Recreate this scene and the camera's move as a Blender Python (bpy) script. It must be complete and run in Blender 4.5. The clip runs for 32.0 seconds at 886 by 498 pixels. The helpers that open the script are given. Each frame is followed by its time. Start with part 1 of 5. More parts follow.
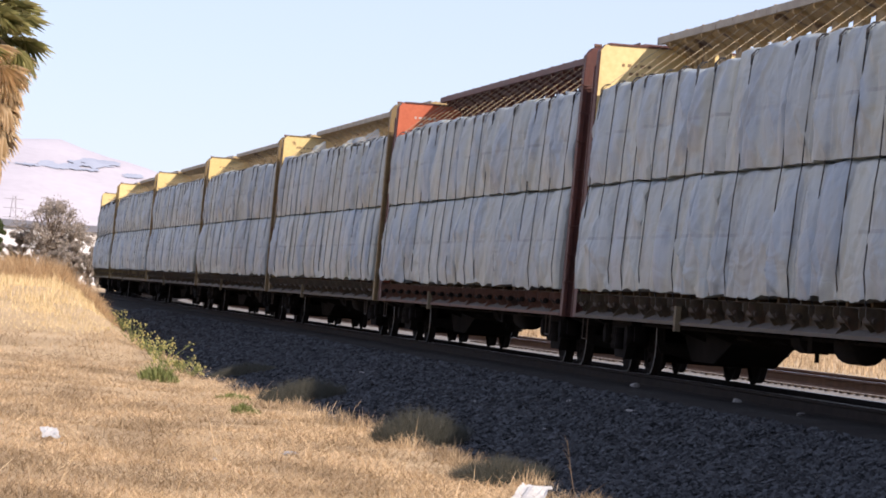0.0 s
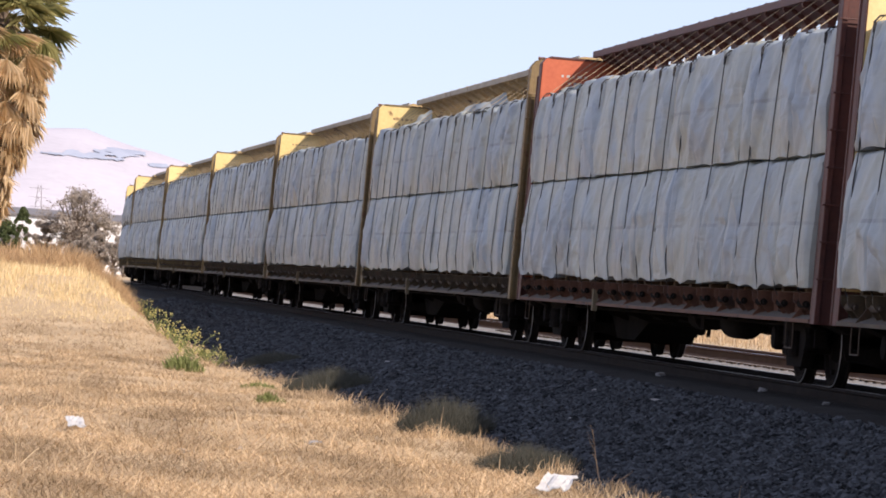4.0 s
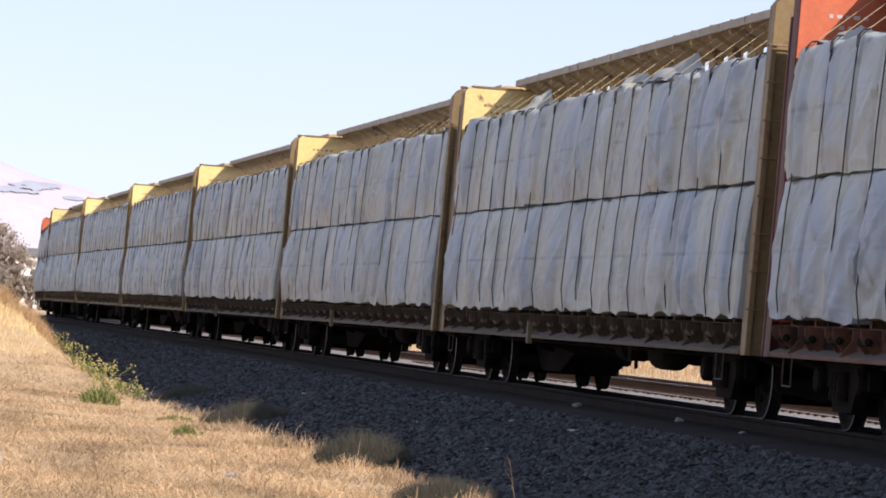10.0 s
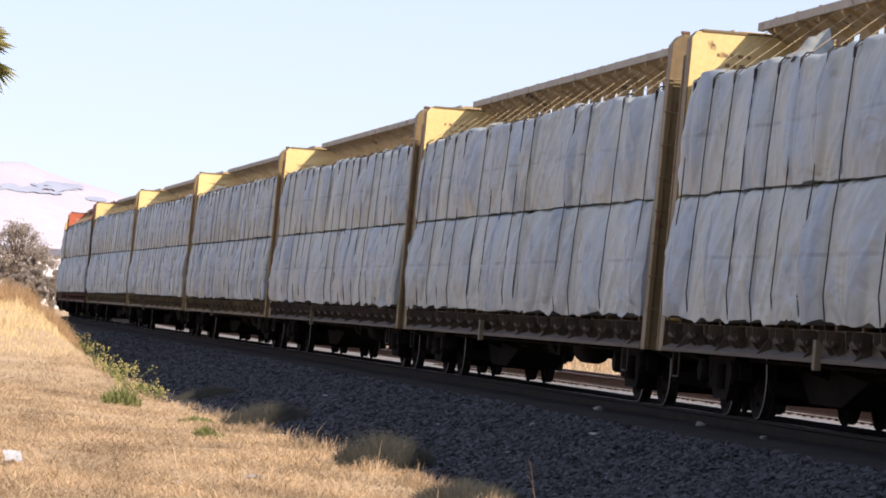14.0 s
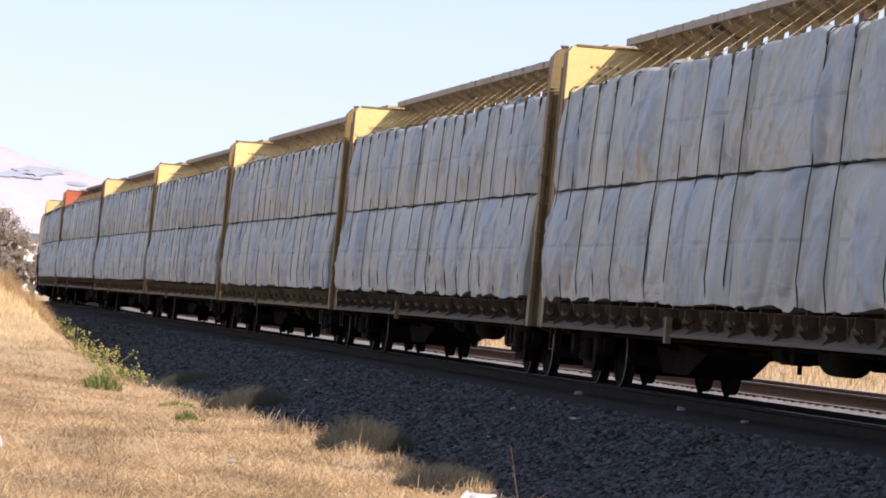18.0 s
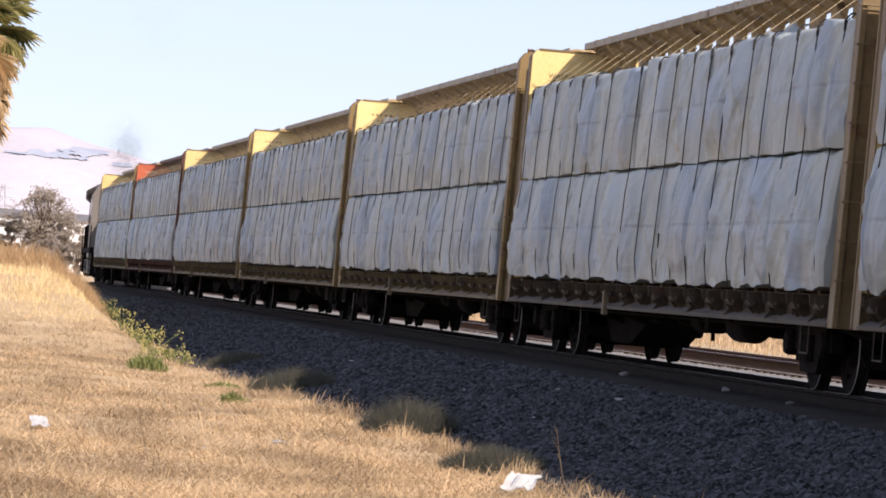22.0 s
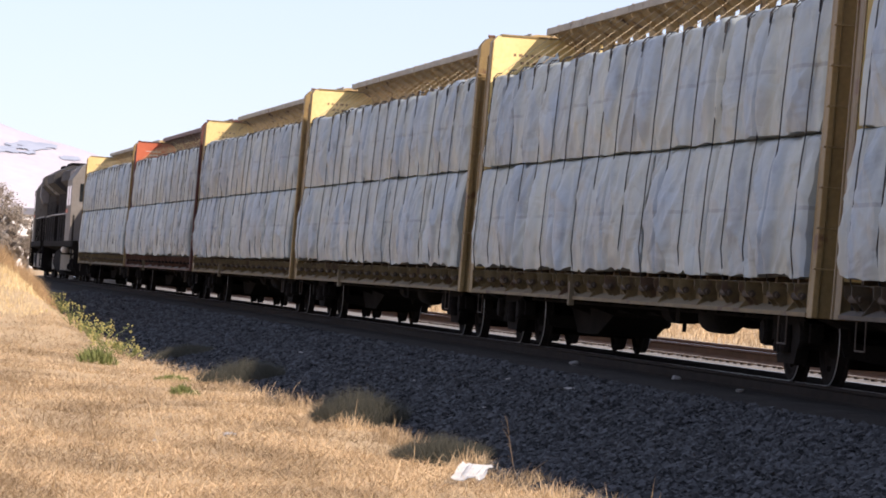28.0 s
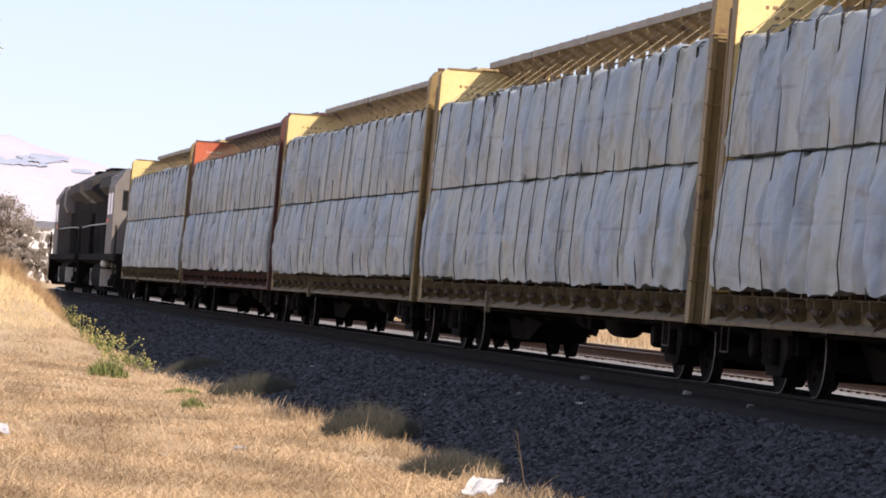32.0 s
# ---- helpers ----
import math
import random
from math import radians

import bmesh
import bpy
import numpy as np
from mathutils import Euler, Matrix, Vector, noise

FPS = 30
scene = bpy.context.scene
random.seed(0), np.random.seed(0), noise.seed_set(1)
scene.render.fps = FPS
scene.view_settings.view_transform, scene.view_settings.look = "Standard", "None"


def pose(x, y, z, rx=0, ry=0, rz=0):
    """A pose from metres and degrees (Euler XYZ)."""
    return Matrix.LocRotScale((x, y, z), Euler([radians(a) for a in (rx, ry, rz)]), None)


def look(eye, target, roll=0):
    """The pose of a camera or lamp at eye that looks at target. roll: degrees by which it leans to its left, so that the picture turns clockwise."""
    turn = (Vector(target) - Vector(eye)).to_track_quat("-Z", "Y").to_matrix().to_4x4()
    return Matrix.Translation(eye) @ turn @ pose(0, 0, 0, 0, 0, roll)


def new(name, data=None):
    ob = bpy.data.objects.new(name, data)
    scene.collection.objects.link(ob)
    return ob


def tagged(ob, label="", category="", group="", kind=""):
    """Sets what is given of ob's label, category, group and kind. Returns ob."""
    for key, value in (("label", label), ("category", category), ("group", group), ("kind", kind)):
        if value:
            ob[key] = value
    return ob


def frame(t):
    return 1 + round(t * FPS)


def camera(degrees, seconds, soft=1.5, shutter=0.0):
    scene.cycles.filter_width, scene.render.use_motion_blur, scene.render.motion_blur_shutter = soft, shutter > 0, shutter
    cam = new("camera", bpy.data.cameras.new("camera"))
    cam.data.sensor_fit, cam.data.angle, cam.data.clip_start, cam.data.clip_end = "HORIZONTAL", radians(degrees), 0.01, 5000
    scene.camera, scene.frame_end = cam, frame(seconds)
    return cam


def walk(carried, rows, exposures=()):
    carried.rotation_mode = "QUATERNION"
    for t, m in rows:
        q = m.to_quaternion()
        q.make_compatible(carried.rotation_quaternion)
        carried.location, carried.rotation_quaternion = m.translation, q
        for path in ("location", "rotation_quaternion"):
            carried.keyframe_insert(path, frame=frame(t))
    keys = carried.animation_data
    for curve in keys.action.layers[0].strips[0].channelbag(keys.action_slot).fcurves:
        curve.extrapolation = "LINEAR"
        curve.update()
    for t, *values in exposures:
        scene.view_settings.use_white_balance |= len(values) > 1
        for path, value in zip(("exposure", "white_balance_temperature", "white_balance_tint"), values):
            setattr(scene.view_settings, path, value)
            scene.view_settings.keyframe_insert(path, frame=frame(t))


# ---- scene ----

# A tripod camera with a long lens beside a railway: z = 0 is the rail top, the camera stands near the origin.
EYE = (0.0, 0.0, 0.756)
cam = camera(11.48, 32.0, soft=1.8)
AIM = [  # seconds, yaw, pitch up, lean
    (0.0, 0.005, 0.694, 4.46), (0.5, 0.03, 0.825, 4.46), (1.0, 0.073, 0.758, 4.56), (1.5, 0.129, 0.621, 4.56), (2.0, -0.005, 0.658, 4.46),
    (2.5, -0.059, 0.761, 4.56), (3.0, 0.229, 0.784, 4.36), (3.5, 0.385, 0.458, 4.46), (5.5, -0.015, 1.061, 4.36), (6.0, 0.086, 1.126, 4.36),
    (6.5, -0.009, 1.005, 4.26), (7.0, -0.408, 1.024, 4.36), (7.5, -0.504, 1.12, 4.36), (8.0, -0.393, 1.222, 4.36), (8.5, -0.388, 1.233, 4.46),
    (9.0, -0.283, 1.022, 4.36), (9.5, -0.525, 0.896, 4.26), (10.0, -0.734, 1.018, 4.16), (10.5, -0.637, 1.136, 4.16), (11.0, -0.64, 1.133, 4.26),
    (11.5, -0.488, 0.915, 4.06), (12.0, -0.622, 0.984, 4.26), (12.5, -0.569, 0.982, 4.46), (13.0, -0.917, 1.038, 4.16), (13.5, -0.59, 1.115, 4.26),
    (14.0, -0.447, 1.031, 4.46), (14.5, -0.433, 0.927, 4.46), (15.0, -0.523, 0.946, 4.56), (15.5, -0.411, 0.952, 4.76), (17.5, -0.816, 0.552, 4.46),
    (18.0, -0.712, 0.853, 4.46), (18.5, -0.616, 0.99, 4.56), (19.0, -0.586, 0.982, 4.76), (19.5, -0.538, 0.988, 4.66), (20.0, -0.757, 1.156, 4.56),
    (20.5, -0.684, 1.054, 4.56), (21.0, -0.324, 1.026, 4.76), (21.5, -0.2, 0.798, 4.66), (22.0, -0.145, 0.558, 4.46), (22.5, -0.387, 0.728, 4.36),
    (23.0, -0.749, 1.136, 4.46), (23.5, -0.671, 1.277, 4.46), (24.0, -0.601, 1.173, 4.56), (24.5, -0.526, 0.971, 4.46), (26.5, -0.558, 0.813, 4.16),
    (27.0, -0.584, 0.749, 4.16), (27.5, -0.537, 0.542, 4.06), (28.0, -0.817, 0.484, 3.96), (28.5, -0.917, 0.631, 3.96), (29.0, -0.784, 0.638, 4.16),
    (29.5, -0.736, 0.694, 4.16), (30.0, -0.778, 0.864, 4.26), (30.5, -0.794, 0.808, 4.16), (31.0, -0.738, 0.719, 4.06), (31.5, -0.699, 0.642, 4.06),
    (32.0, -0.657, 0.659, 4.16)]
walk(cam, [(t, pose(*EYE, 90 + p, 0, y) @ pose(0, 0, 0, 0, 0, r)) for t, y, p, r in AIM],
     exposures=[(0.0, 0.46, 6020, 20), (6.0, 0.48, 6050, 20), (12.0, 0.55, 6130, 20), (32.0, 0.55, 6150, 20)])

# ---- light: a clear, hazy late afternoon, the sun behind the camera and beyond the train
SUN_EL = radians(32)
SUN_AZ = math.atan2(0.598, -0.801)
world = bpy.data.worlds.new("sky")
scene.world = world
world.use_nodes = True
wn = world.node_tree
sky = wn.nodes.new("ShaderNodeTexSky")
sky.sky_type, sky.sun_disc = "NISHITA", False
sky.sun_elevation, sky.sun_rotation = SUN_EL, SUN_AZ
sky.air_density, sky.dust_density, sky.ozone_density, sky.altitude = 0.75, 0.2, 2.5, 30
wn.nodes["Background"].inputs["Strength"].default_value = 0.115
# an even veil of haze over the clear sky
haze = wn.nodes.new("ShaderNodeMixRGB")
haze.inputs["Fac"].default_value, haze.inputs["Color2"].default_value = 0.68, (4.5, 4.75, 5.35, 1)
wn.links.new(sky.outputs[0], haze.inputs["Color1"])
wn.links.new(haze.outputs[0], wn.nodes["Background"].inputs["Color"])
lamp = bpy.data.lights.new("sun", "SUN")
lamp.energy, lamp.angle, lamp.color = 4.2, radians(0.55), (1.0, 0.86, 0.66)
sun = new("sun", lamp)
to_sun = Vector((math.sin(SUN_AZ) * math.cos(SUN_EL), math.cos(SUN_AZ) * math.cos(SUN_EL), math.sin(SUN_EL)))
sun.matrix_world = look(to_sun * 400, (0, 0, 0))


# ---- materials
def material(name, dark, light, rough=0.7, metal=0.0, scale=2.0, fine=30.0, bump=0.3, depth=0.01, stretch=(1, 1, 1), wear=None, wear_at=0.62,
             tint=0.0, spec=0.5, coords="Object"):
    """Two colours mixed by coarse and fine noise, with relief; wear: a third colour in patches; tint: brightness that varies from piece to piece."""
    m = bpy.data.materials.new(name)
    m.use_nodes = True
    nt = m.node_tree
    n, l = nt.nodes, nt.links
    bsdf = n["Principled BSDF"]
    tc = n.new("ShaderNodeTexCoord")
    info = n.new("ShaderNodeObjectInfo")
    mp = n.new("ShaderNodeMapping")
    mp.inputs["Scale"].default_value = stretch
    l.new(tc.outputs[coords], mp.inputs["Vector"])
    shift = n.new("ShaderNodeVectorMath")
    shift.operation = "ADD"
    ten = n.new("ShaderNodeMath")
    ten.operation = "MULTIPLY"
    ten.inputs[1].default_value = 37.0
    l.new(info.outputs["Random"], ten.inputs[0])
    l.new(mp.outputs[0], shift.inputs[0])
    l.new(ten.outputs[0], shift.inputs[1])
    noises = []
    for s, det in ((scale, 4), (fine, 5)):
        t = n.new("ShaderNodeTexNoise")
        t.inputs["Scale"].default_value, t.inputs["Detail"].default_value = s, det
        l.new(shift.outputs[0], t.inputs["Vector"])
        noises.append(t)
    mix = n.new("ShaderNodeMath")
    mix.operation = "MULTIPLY_ADD"
    mix.inputs[1].default_value = 0.45
    l.new(noises[1].outputs["Fac"], mix.inputs[0])
    half = n.new("ShaderNodeMath")
    half.operation = "MULTIPLY"
    half.inputs[1].default_value = 0.6
    l.new(noises[0].outputs["Fac"], half.inputs[0])
    l.new(half.outputs[0], mix.inputs[2])
    ramp = n.new("ShaderNodeValToRGB")
    ramp.color_ramp.elements[0].position, ramp.color_ramp.elements[1].position = 0.36, 0.68
    ramp.color_ramp.elements[0].color, ramp.color_ramp.elements[1].color = (*dark, 1), (*light, 1)
    l.new(mix.outputs[0], ramp.inputs["Fac"])
    color = ramp.outputs["Color"]
    if wear:
        t = n.new("ShaderNodeTexNoise")
        t.inputs["Scale"].default_value, t.inputs["Detail"].default_value = scale * 2.3, 8
        l.new(shift.outputs[0], t.inputs["Vector"])
        r2 = n.new("ShaderNodeValToRGB")
        r2.color_ramp.elements[0].position, r2.color_ramp.elements[1].position = wear_at, wear_at + 0.06
        l.new(t.outputs["Fac"], r2.inputs["Fac"])
        mx = n.new("ShaderNodeMixRGB")
        mx.inputs["Color2"].default_value = (*wear, 1)
        l.new(r2.outputs["Color"], mx.inputs["Fac"])
        l.new(color, mx.inputs["Color1"])
        color = mx.outputs[0]
    if tint:
        hsv = n.new("ShaderNodeHueSaturation")
        rng = n.new("ShaderNodeMapRange")
        rng.inputs["To Min"].default_value, rng.inputs["To Max"].default_value = 1 - tint, 1 + tint
        l.new(info.outputs["Random"], rng.inputs["Value"])
        l.new(rng.outputs[0], hsv.inputs["Value"])
        l.new(color, hsv.inputs["Color"])
        color = hsv.outputs[0]
    l.new(color, bsdf.inputs["Base Color"])
    bsdf.inputs["Roughness"].default_value, bsdf.inputs["Metallic"].default_value = rough, metal
    bsdf.inputs["Specular IOR Level"].default_value = spec
    if bump:
        b = n.new("ShaderNodeBump")
        b.inputs["Strength"].default_value, b.inputs["Distance"].default_value = bump, depth
        l.new(mix.outputs[0], b.inputs["Height"])
        l.new(b.outputs[0], bsdf.inputs["Normal"])
    return m


M = {
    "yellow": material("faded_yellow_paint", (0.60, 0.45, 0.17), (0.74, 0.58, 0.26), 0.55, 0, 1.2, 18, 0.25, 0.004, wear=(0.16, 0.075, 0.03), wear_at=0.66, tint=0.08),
    # gold and amber: the yellow paint darkened for posts in shade, with wear
    "gold": material("worn_shaded_gold_paint", (0.165, 0.110, 0.036), (0.248, 0.170, 0.063), 0.55, 0, 1.2, 18, 0.25, 0.004, wear=(0.12, 0.06, 0.025), wear_at=0.62, tint=0.08),
    "amber": material("shabby_shaded_amber_paint", (0.125, 0.085, 0.034), (0.195, 0.137, 0.058), 0.55, 0, 1.2, 18, 0.25, 0.004, wear=(0.12, 0.06, 0.025), wear_at=0.62, tint=0.08),
    "cream": material("cream_paint", (0.62, 0.47, 0.20), (0.78, 0.62, 0.30), 0.55, 0, 1.0, 16, 0.2, 0.004, wear=(0.30, 0.18, 0.07), wear_at=0.70, tint=0.06),
    "red": material("faded_red_paint", (0.36, 0.075, 0.03), (0.48, 0.12, 0.05), 0.6, 0, 1.2, 18, 0.25, 0.004, wear=(0.13, 0.04, 0.025), wear_at=0.68),
    # maroon: red paint with the shadow on the posts in its colour
    "maroon": material("shaded_maroon_paint", (0.055, 0.014, 0.010), (0.095, 0.026, 0.018), 0.6, 0, 1.2, 18, 0.25, 0.004, wear=(0.07, 0.03, 0.02), wear_at=0.66),
    "ochre": material("dirty_ochre_steel", (0.26, 0.18, 0.08), (0.46, 0.33, 0.155), 0.7, 0, 1.5, 20, 0.3, 0.005, wear=(0.09, 0.05, 0.03), wear_at=0.60),
    # tan sill: colour lowered for the shade under the load's hem
    "tan": material("dusty_tan_shaded_sill_paint", (0.036, 0.025, 0.014), (0.078, 0.056, 0.031), 0.7, 0, 1.3, 18, 0.3, 0.005, wear=(0.07, 0.04, 0.022), wear_at=0.56, tint=0.15),
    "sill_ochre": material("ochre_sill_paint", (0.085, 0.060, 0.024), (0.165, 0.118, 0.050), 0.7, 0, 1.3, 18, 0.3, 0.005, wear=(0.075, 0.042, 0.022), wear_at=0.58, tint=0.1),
    # ledges: dust, with the sky light they catch added to the colour
    "ledge": material("skylit_dust_on_sill_ledge", (0.060, 0.051, 0.042), (0.115, 0.10, 0.084), 0.85, 0, 1.4, 20, 0.3, 0.004, wear=(0.09, 0.06, 0.04), wear_at=0.60),
    "ledge_ochre": material("skylit_dust_on_ochre_ledge", (0.115, 0.09, 0.052), (0.185, 0.15, 0.09), 0.85, 0, 1.4, 20, 0.3, 0.004, wear=(0.12, 0.075, 0.04), wear_at=0.60),
    "brown": material("rusty_brown_steel", (0.07, 0.03, 0.018), (0.14, 0.062, 0.035), 0.75, 0, 2, 25, 0.3, 0.005, wear=(0.035, 0.02, 0.015), wear_at=0.6),
    "drum": material("dark_winch_steel", (0.03, 0.021, 0.015), (0.075, 0.052, 0.034), 0.8, 0, 2, 25, 0.3, 0.004),
    # chord edge: light along the flange is put into this pale grey
    "dusted": material("lit_grey_flange_paint", (0.26, 0.235, 0.19), (0.40, 0.37, 0.31), 0.8, 0, 1.5, 20, 0.2, 0.003, wear=(0.15, 0.10, 0.06), wear_at=0.62),
    "grime": material("grimy_black_steel", (0.007, 0.006, 0.0055), (0.018, 0.015, 0.013), 0.95, 0.0, 2, 30, 0.3, 0.004, spec=0.08),
    "wheel": material("rolled_wheel_steel", (0.008, 0.0065, 0.006), (0.019, 0.015, 0.013), 0.95, 0.0, 3, 30, 0.2, 0.002, spec=0.1),
    "tread": material("bright_wheel_tread", (0.20, 0.195, 0.19), (0.30, 0.295, 0.29), 0.45, 0.2, 6, 40, 0.1, 0.001),
    "strap": material("black_tie_down_strap", (0.009, 0.009, 0.011), (0.022, 0.022, 0.026), 0.8, 0, 4, 40, 0.2, 0.002),
    "cable": material("rusty_tan_cable", (0.26, 0.20, 0.12), (0.44, 0.35, 0.22), 0.6, 0.1, 6, 40, 0.1, 0.001),
    "bar": material("white_marking_paint", (0.34, 0.33, 0.31), (0.46, 0.45, 0.42), 0.6, 0, 6, 40, 0.1, 0.001),
    "barb": material("worn_dark_marking", (0.16, 0.10, 0.05), (0.28, 0.18, 0.08), 0.6, 0, 6, 40, 0.1, 0.001),
    "timber": material("rough_dunnage_wood", (0.07, 0.045, 0.025), (0.14, 0.095, 0.055), 0.85, 0, 3, 30, 0.4, 0.004),
    "ground": material("dry_ground", (0.38, 0.27, 0.145), (0.60, 0.45, 0.265), 0.95, 0, 0.35, 9, 0.8, 0.05, coords="Object"),
    # camera-side ballast: the train's shade is put into its dark colour
    "ballast": material("shaded_ballast_gravel", (0.0105, 0.0112, 0.0124), (0.036, 0.0385, 0.042), 0.9, 0, 1.2, 16, 1.0, 0.05, spec=0.2),
    # oil-stained strip by the rails, darkened further for the shade there
    "oily_shaded": material("oily_brown_shaded_ballast", (0.010, 0.009, 0.0085), (0.026, 0.0235, 0.0215), 0.95, 0, 1.2, 16, 1.0, 0.05, spec=0.1),
    # ballast beyond the train: the sun on it is put into its pale colour
    "dusty": material("pale_sunlit_ballast", (0.19, 0.175, 0.16), (0.31, 0.29, 0.27), 0.9, 0, 1.2, 16, 1.0, 0.05),
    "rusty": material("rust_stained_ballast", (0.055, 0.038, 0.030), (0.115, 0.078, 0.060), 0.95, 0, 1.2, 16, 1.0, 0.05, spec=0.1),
    "stone": material("ballast_stone", (0.10, 0.10, 0.105), (0.21, 0.21, 0.215), 0.85, 0, 9, 60, 0.5, 0.004),
    "oilrail": material("grimy_rail_steel", (0.013, 0.010, 0.009), (0.027, 0.020, 0.016), 0.9, 0.0, 3, 30, 0.3, 0.002, spec=0.1),
    "rail": material("rusty_rail_steel", (0.10, 0.045, 0.022), (0.18, 0.085, 0.045), 0.75, 0.1, 3, 30, 0.3, 0.002),
    "railtop": material("worn_rail_head", (0.38, 0.37, 0.36), (0.55, 0.54, 0.53), 0.28, 0.95, 4, 40, 0.1, 0.001),
    "tie": material("creosoted_tie", (0.03, 0.022, 0.017), (0.07, 0.052, 0.04), 0.95, 0, 3, 30, 0.5, 0.005, spec=0.1),
}


def wrap_material():
    m = bpy.data.materials.new("white_lumber_wrap")
    m.use_nodes = True
    nt = m.node_tree
    n, l = nt.nodes, nt.links
    bsdf = n["Principled BSDF"]
    tc = n.new("ShaderNodeTexCoord")
    info = n.new("ShaderNodeObjectInfo")
    off = n.new("ShaderNodeVectorMath")
    off.operation = "MULTIPLY_ADD"
    off.inputs[1].default_value = (1, 1, 1)
    l.new(tc.outputs["Object"], off.inputs[0])
    k = n.new("ShaderNodeMath")
    k.operation = "MULTIPLY"
    k.inputs[1].default_value = 53.0
    l.new(info.outputs["Random"], k.inputs[0])
    l.new(k.outputs[0], off.inputs[2])

    def noisy(scale, detail, stretch, rough=0.55, distort=0.0):
        mp = n.new("ShaderNodeMapping")
        mp.inputs["Scale"].default_value = stretch
        l.new(off.outputs[0], mp.inputs["Vector"])
        t = n.new("ShaderNodeTexNoise")
        t.inputs["Scale"].default_value, t.inputs["Detail"].default_value = scale, detail
        t.inputs["Roughness"].default_value, t.inputs["Distortion"].default_value = rough, distort
        l.new(mp.outputs[0], t.inputs["Vector"])
        return t.outputs["Fac"]

    def ramp(fac, p0, c0, p1, c1):
        r = n.new("ShaderNodeValToRGB")
        r.color_ramp.elements[0].position, r.color_ramp.elements[1].position = p0, p1
        r.color_ramp.elements[0].color, r.color_ramp.elements[1].color = (*c0, 1), (*c1, 1)
        l.new(fac, r.inputs["Fac"])
        return r.outputs["Color"]

    # film that lies tight on the boards lets their warm colour through; loose film is bluer
    loose = n.new("ShaderNodeAttribute")
    loose.attribute_name = "loose"
    amount = n.new("ShaderNodeMath")
    amount.operation = "MULTIPLY_ADD"
    amount.inputs[1].default_value = 0.34
    l.new(loose.outputs["Fac"], amount.inputs[0])
    l.new(noisy(0.9, 3.0, (1.0, 1, 0.55), 0.5, 1.2), amount.inputs[2])
    cloth = ramp(amount.outputs[0], 0.42, (0.372, 0.398, 0.366), 0.80, (0.280, 0.334, 0.390))
    dirt = ramp(noisy(2.6, 6, (0.6, 1, 0.9)), 0.54, (1, 1, 1), 0.80, (0.62, 0.625, 0.63))
    mul = n.new("ShaderNodeMixRGB")
    mul.blend_type = "MULTIPLY"
    mul.inputs["Fac"].default_value = 1
    l.new(cloth, mul.inputs["Color1"])
    l.new(dirt, mul.inputs["Color2"])
    hsv = n.new("ShaderNodeHueSaturation")
    rng = n.new("ShaderNodeMapRange")
    rng.inputs["To Min"].default_value, rng.inputs["To Max"].default_value = 0.84, 1.10
    panel = n.new("ShaderNodeAttribute")
    panel.attribute_name = "panel"
    l.new(panel.outputs["Fac"], rng.inputs["Value"])
    l.new(rng.outputs[0], hsv.inputs["Value"])
    # faint broken lines where inner stickers press the film: grime plus the seam's shadow, as colour
    sep = n.new("ShaderNodeSeparateXYZ")
    l.new(tc.outputs["Object"], sep.inputs[0])
    lines = None
    for zc in (1.83, 3.34):
        d = n.new("ShaderNodeMath")
        d.operation = "COMPARE"
        d.inputs[1].default_value, d.inputs[2].default_value = zc, 0.022
        l.new(sep.outputs["Z"], d.inputs[0])
        if lines:
            add = n.new("ShaderNodeMath")
            add.operation = "ADD"
            l.new(lines, add.inputs[0])
            l.new(d.outputs[0], add.inputs[1])
            lines = add.outputs[0]
        else:
            lines = d.outputs[0]
    gate = n.new("ShaderNodeMapRange")
    gate.inputs["From Min"].default_value, gate.inputs["From Max"].default_value = 0.42, 0.60
    gate.inputs["To Max"].default_value = 0.42
    l.new(noisy(1.1, 3, (1, 1, 1)), gate.inputs["Value"])
    both = n.new("ShaderNodeMath")
    both.operation = "MULTIPLY"
    l.new(lines, both.inputs[0])
    l.new(gate.outputs[0], both.inputs[1])
    grime = n.new("ShaderNodeMixRGB")
    grime.inputs["Color2"].default_value = (0.16, 0.16, 0.17, 1)
    l.new(both.outputs[0], grime.inputs["Fac"])
    l.new(mul.outputs[0], grime.inputs["Color1"])
    l.new(grime.outputs[0], hsv.inputs["Color"])
    l.new(hsv.outputs[0], bsdf.inputs["Base Color"])
    bsdf.inputs["Roughness"].default_value = 0.42
    bsdf.inputs["Specular IOR Level"].default_value = 0.12

    def crease(scale, stretch, distort, sharp):
        """Thin ridges where noise crosses its middle."""
        a, b, c = (n.new("ShaderNodeMath") for _ in range(3))
        a.operation, b.operation, c.operation = "SUBTRACT", "ABSOLUTE", "SMOOTH_MIN"
        a.inputs[1].default_value = 0.5
        c.inputs[1].default_value, c.inputs[2].default_value = sharp, sharp * 0.6
        l.new(noisy(scale, 2, stretch, 0.5, distort), a.inputs[0])
        l.new(a.outputs[0], b.inputs[0])
        l.new(b.outputs[0], c.inputs[0])
        return c.outputs[0]

    normal = None
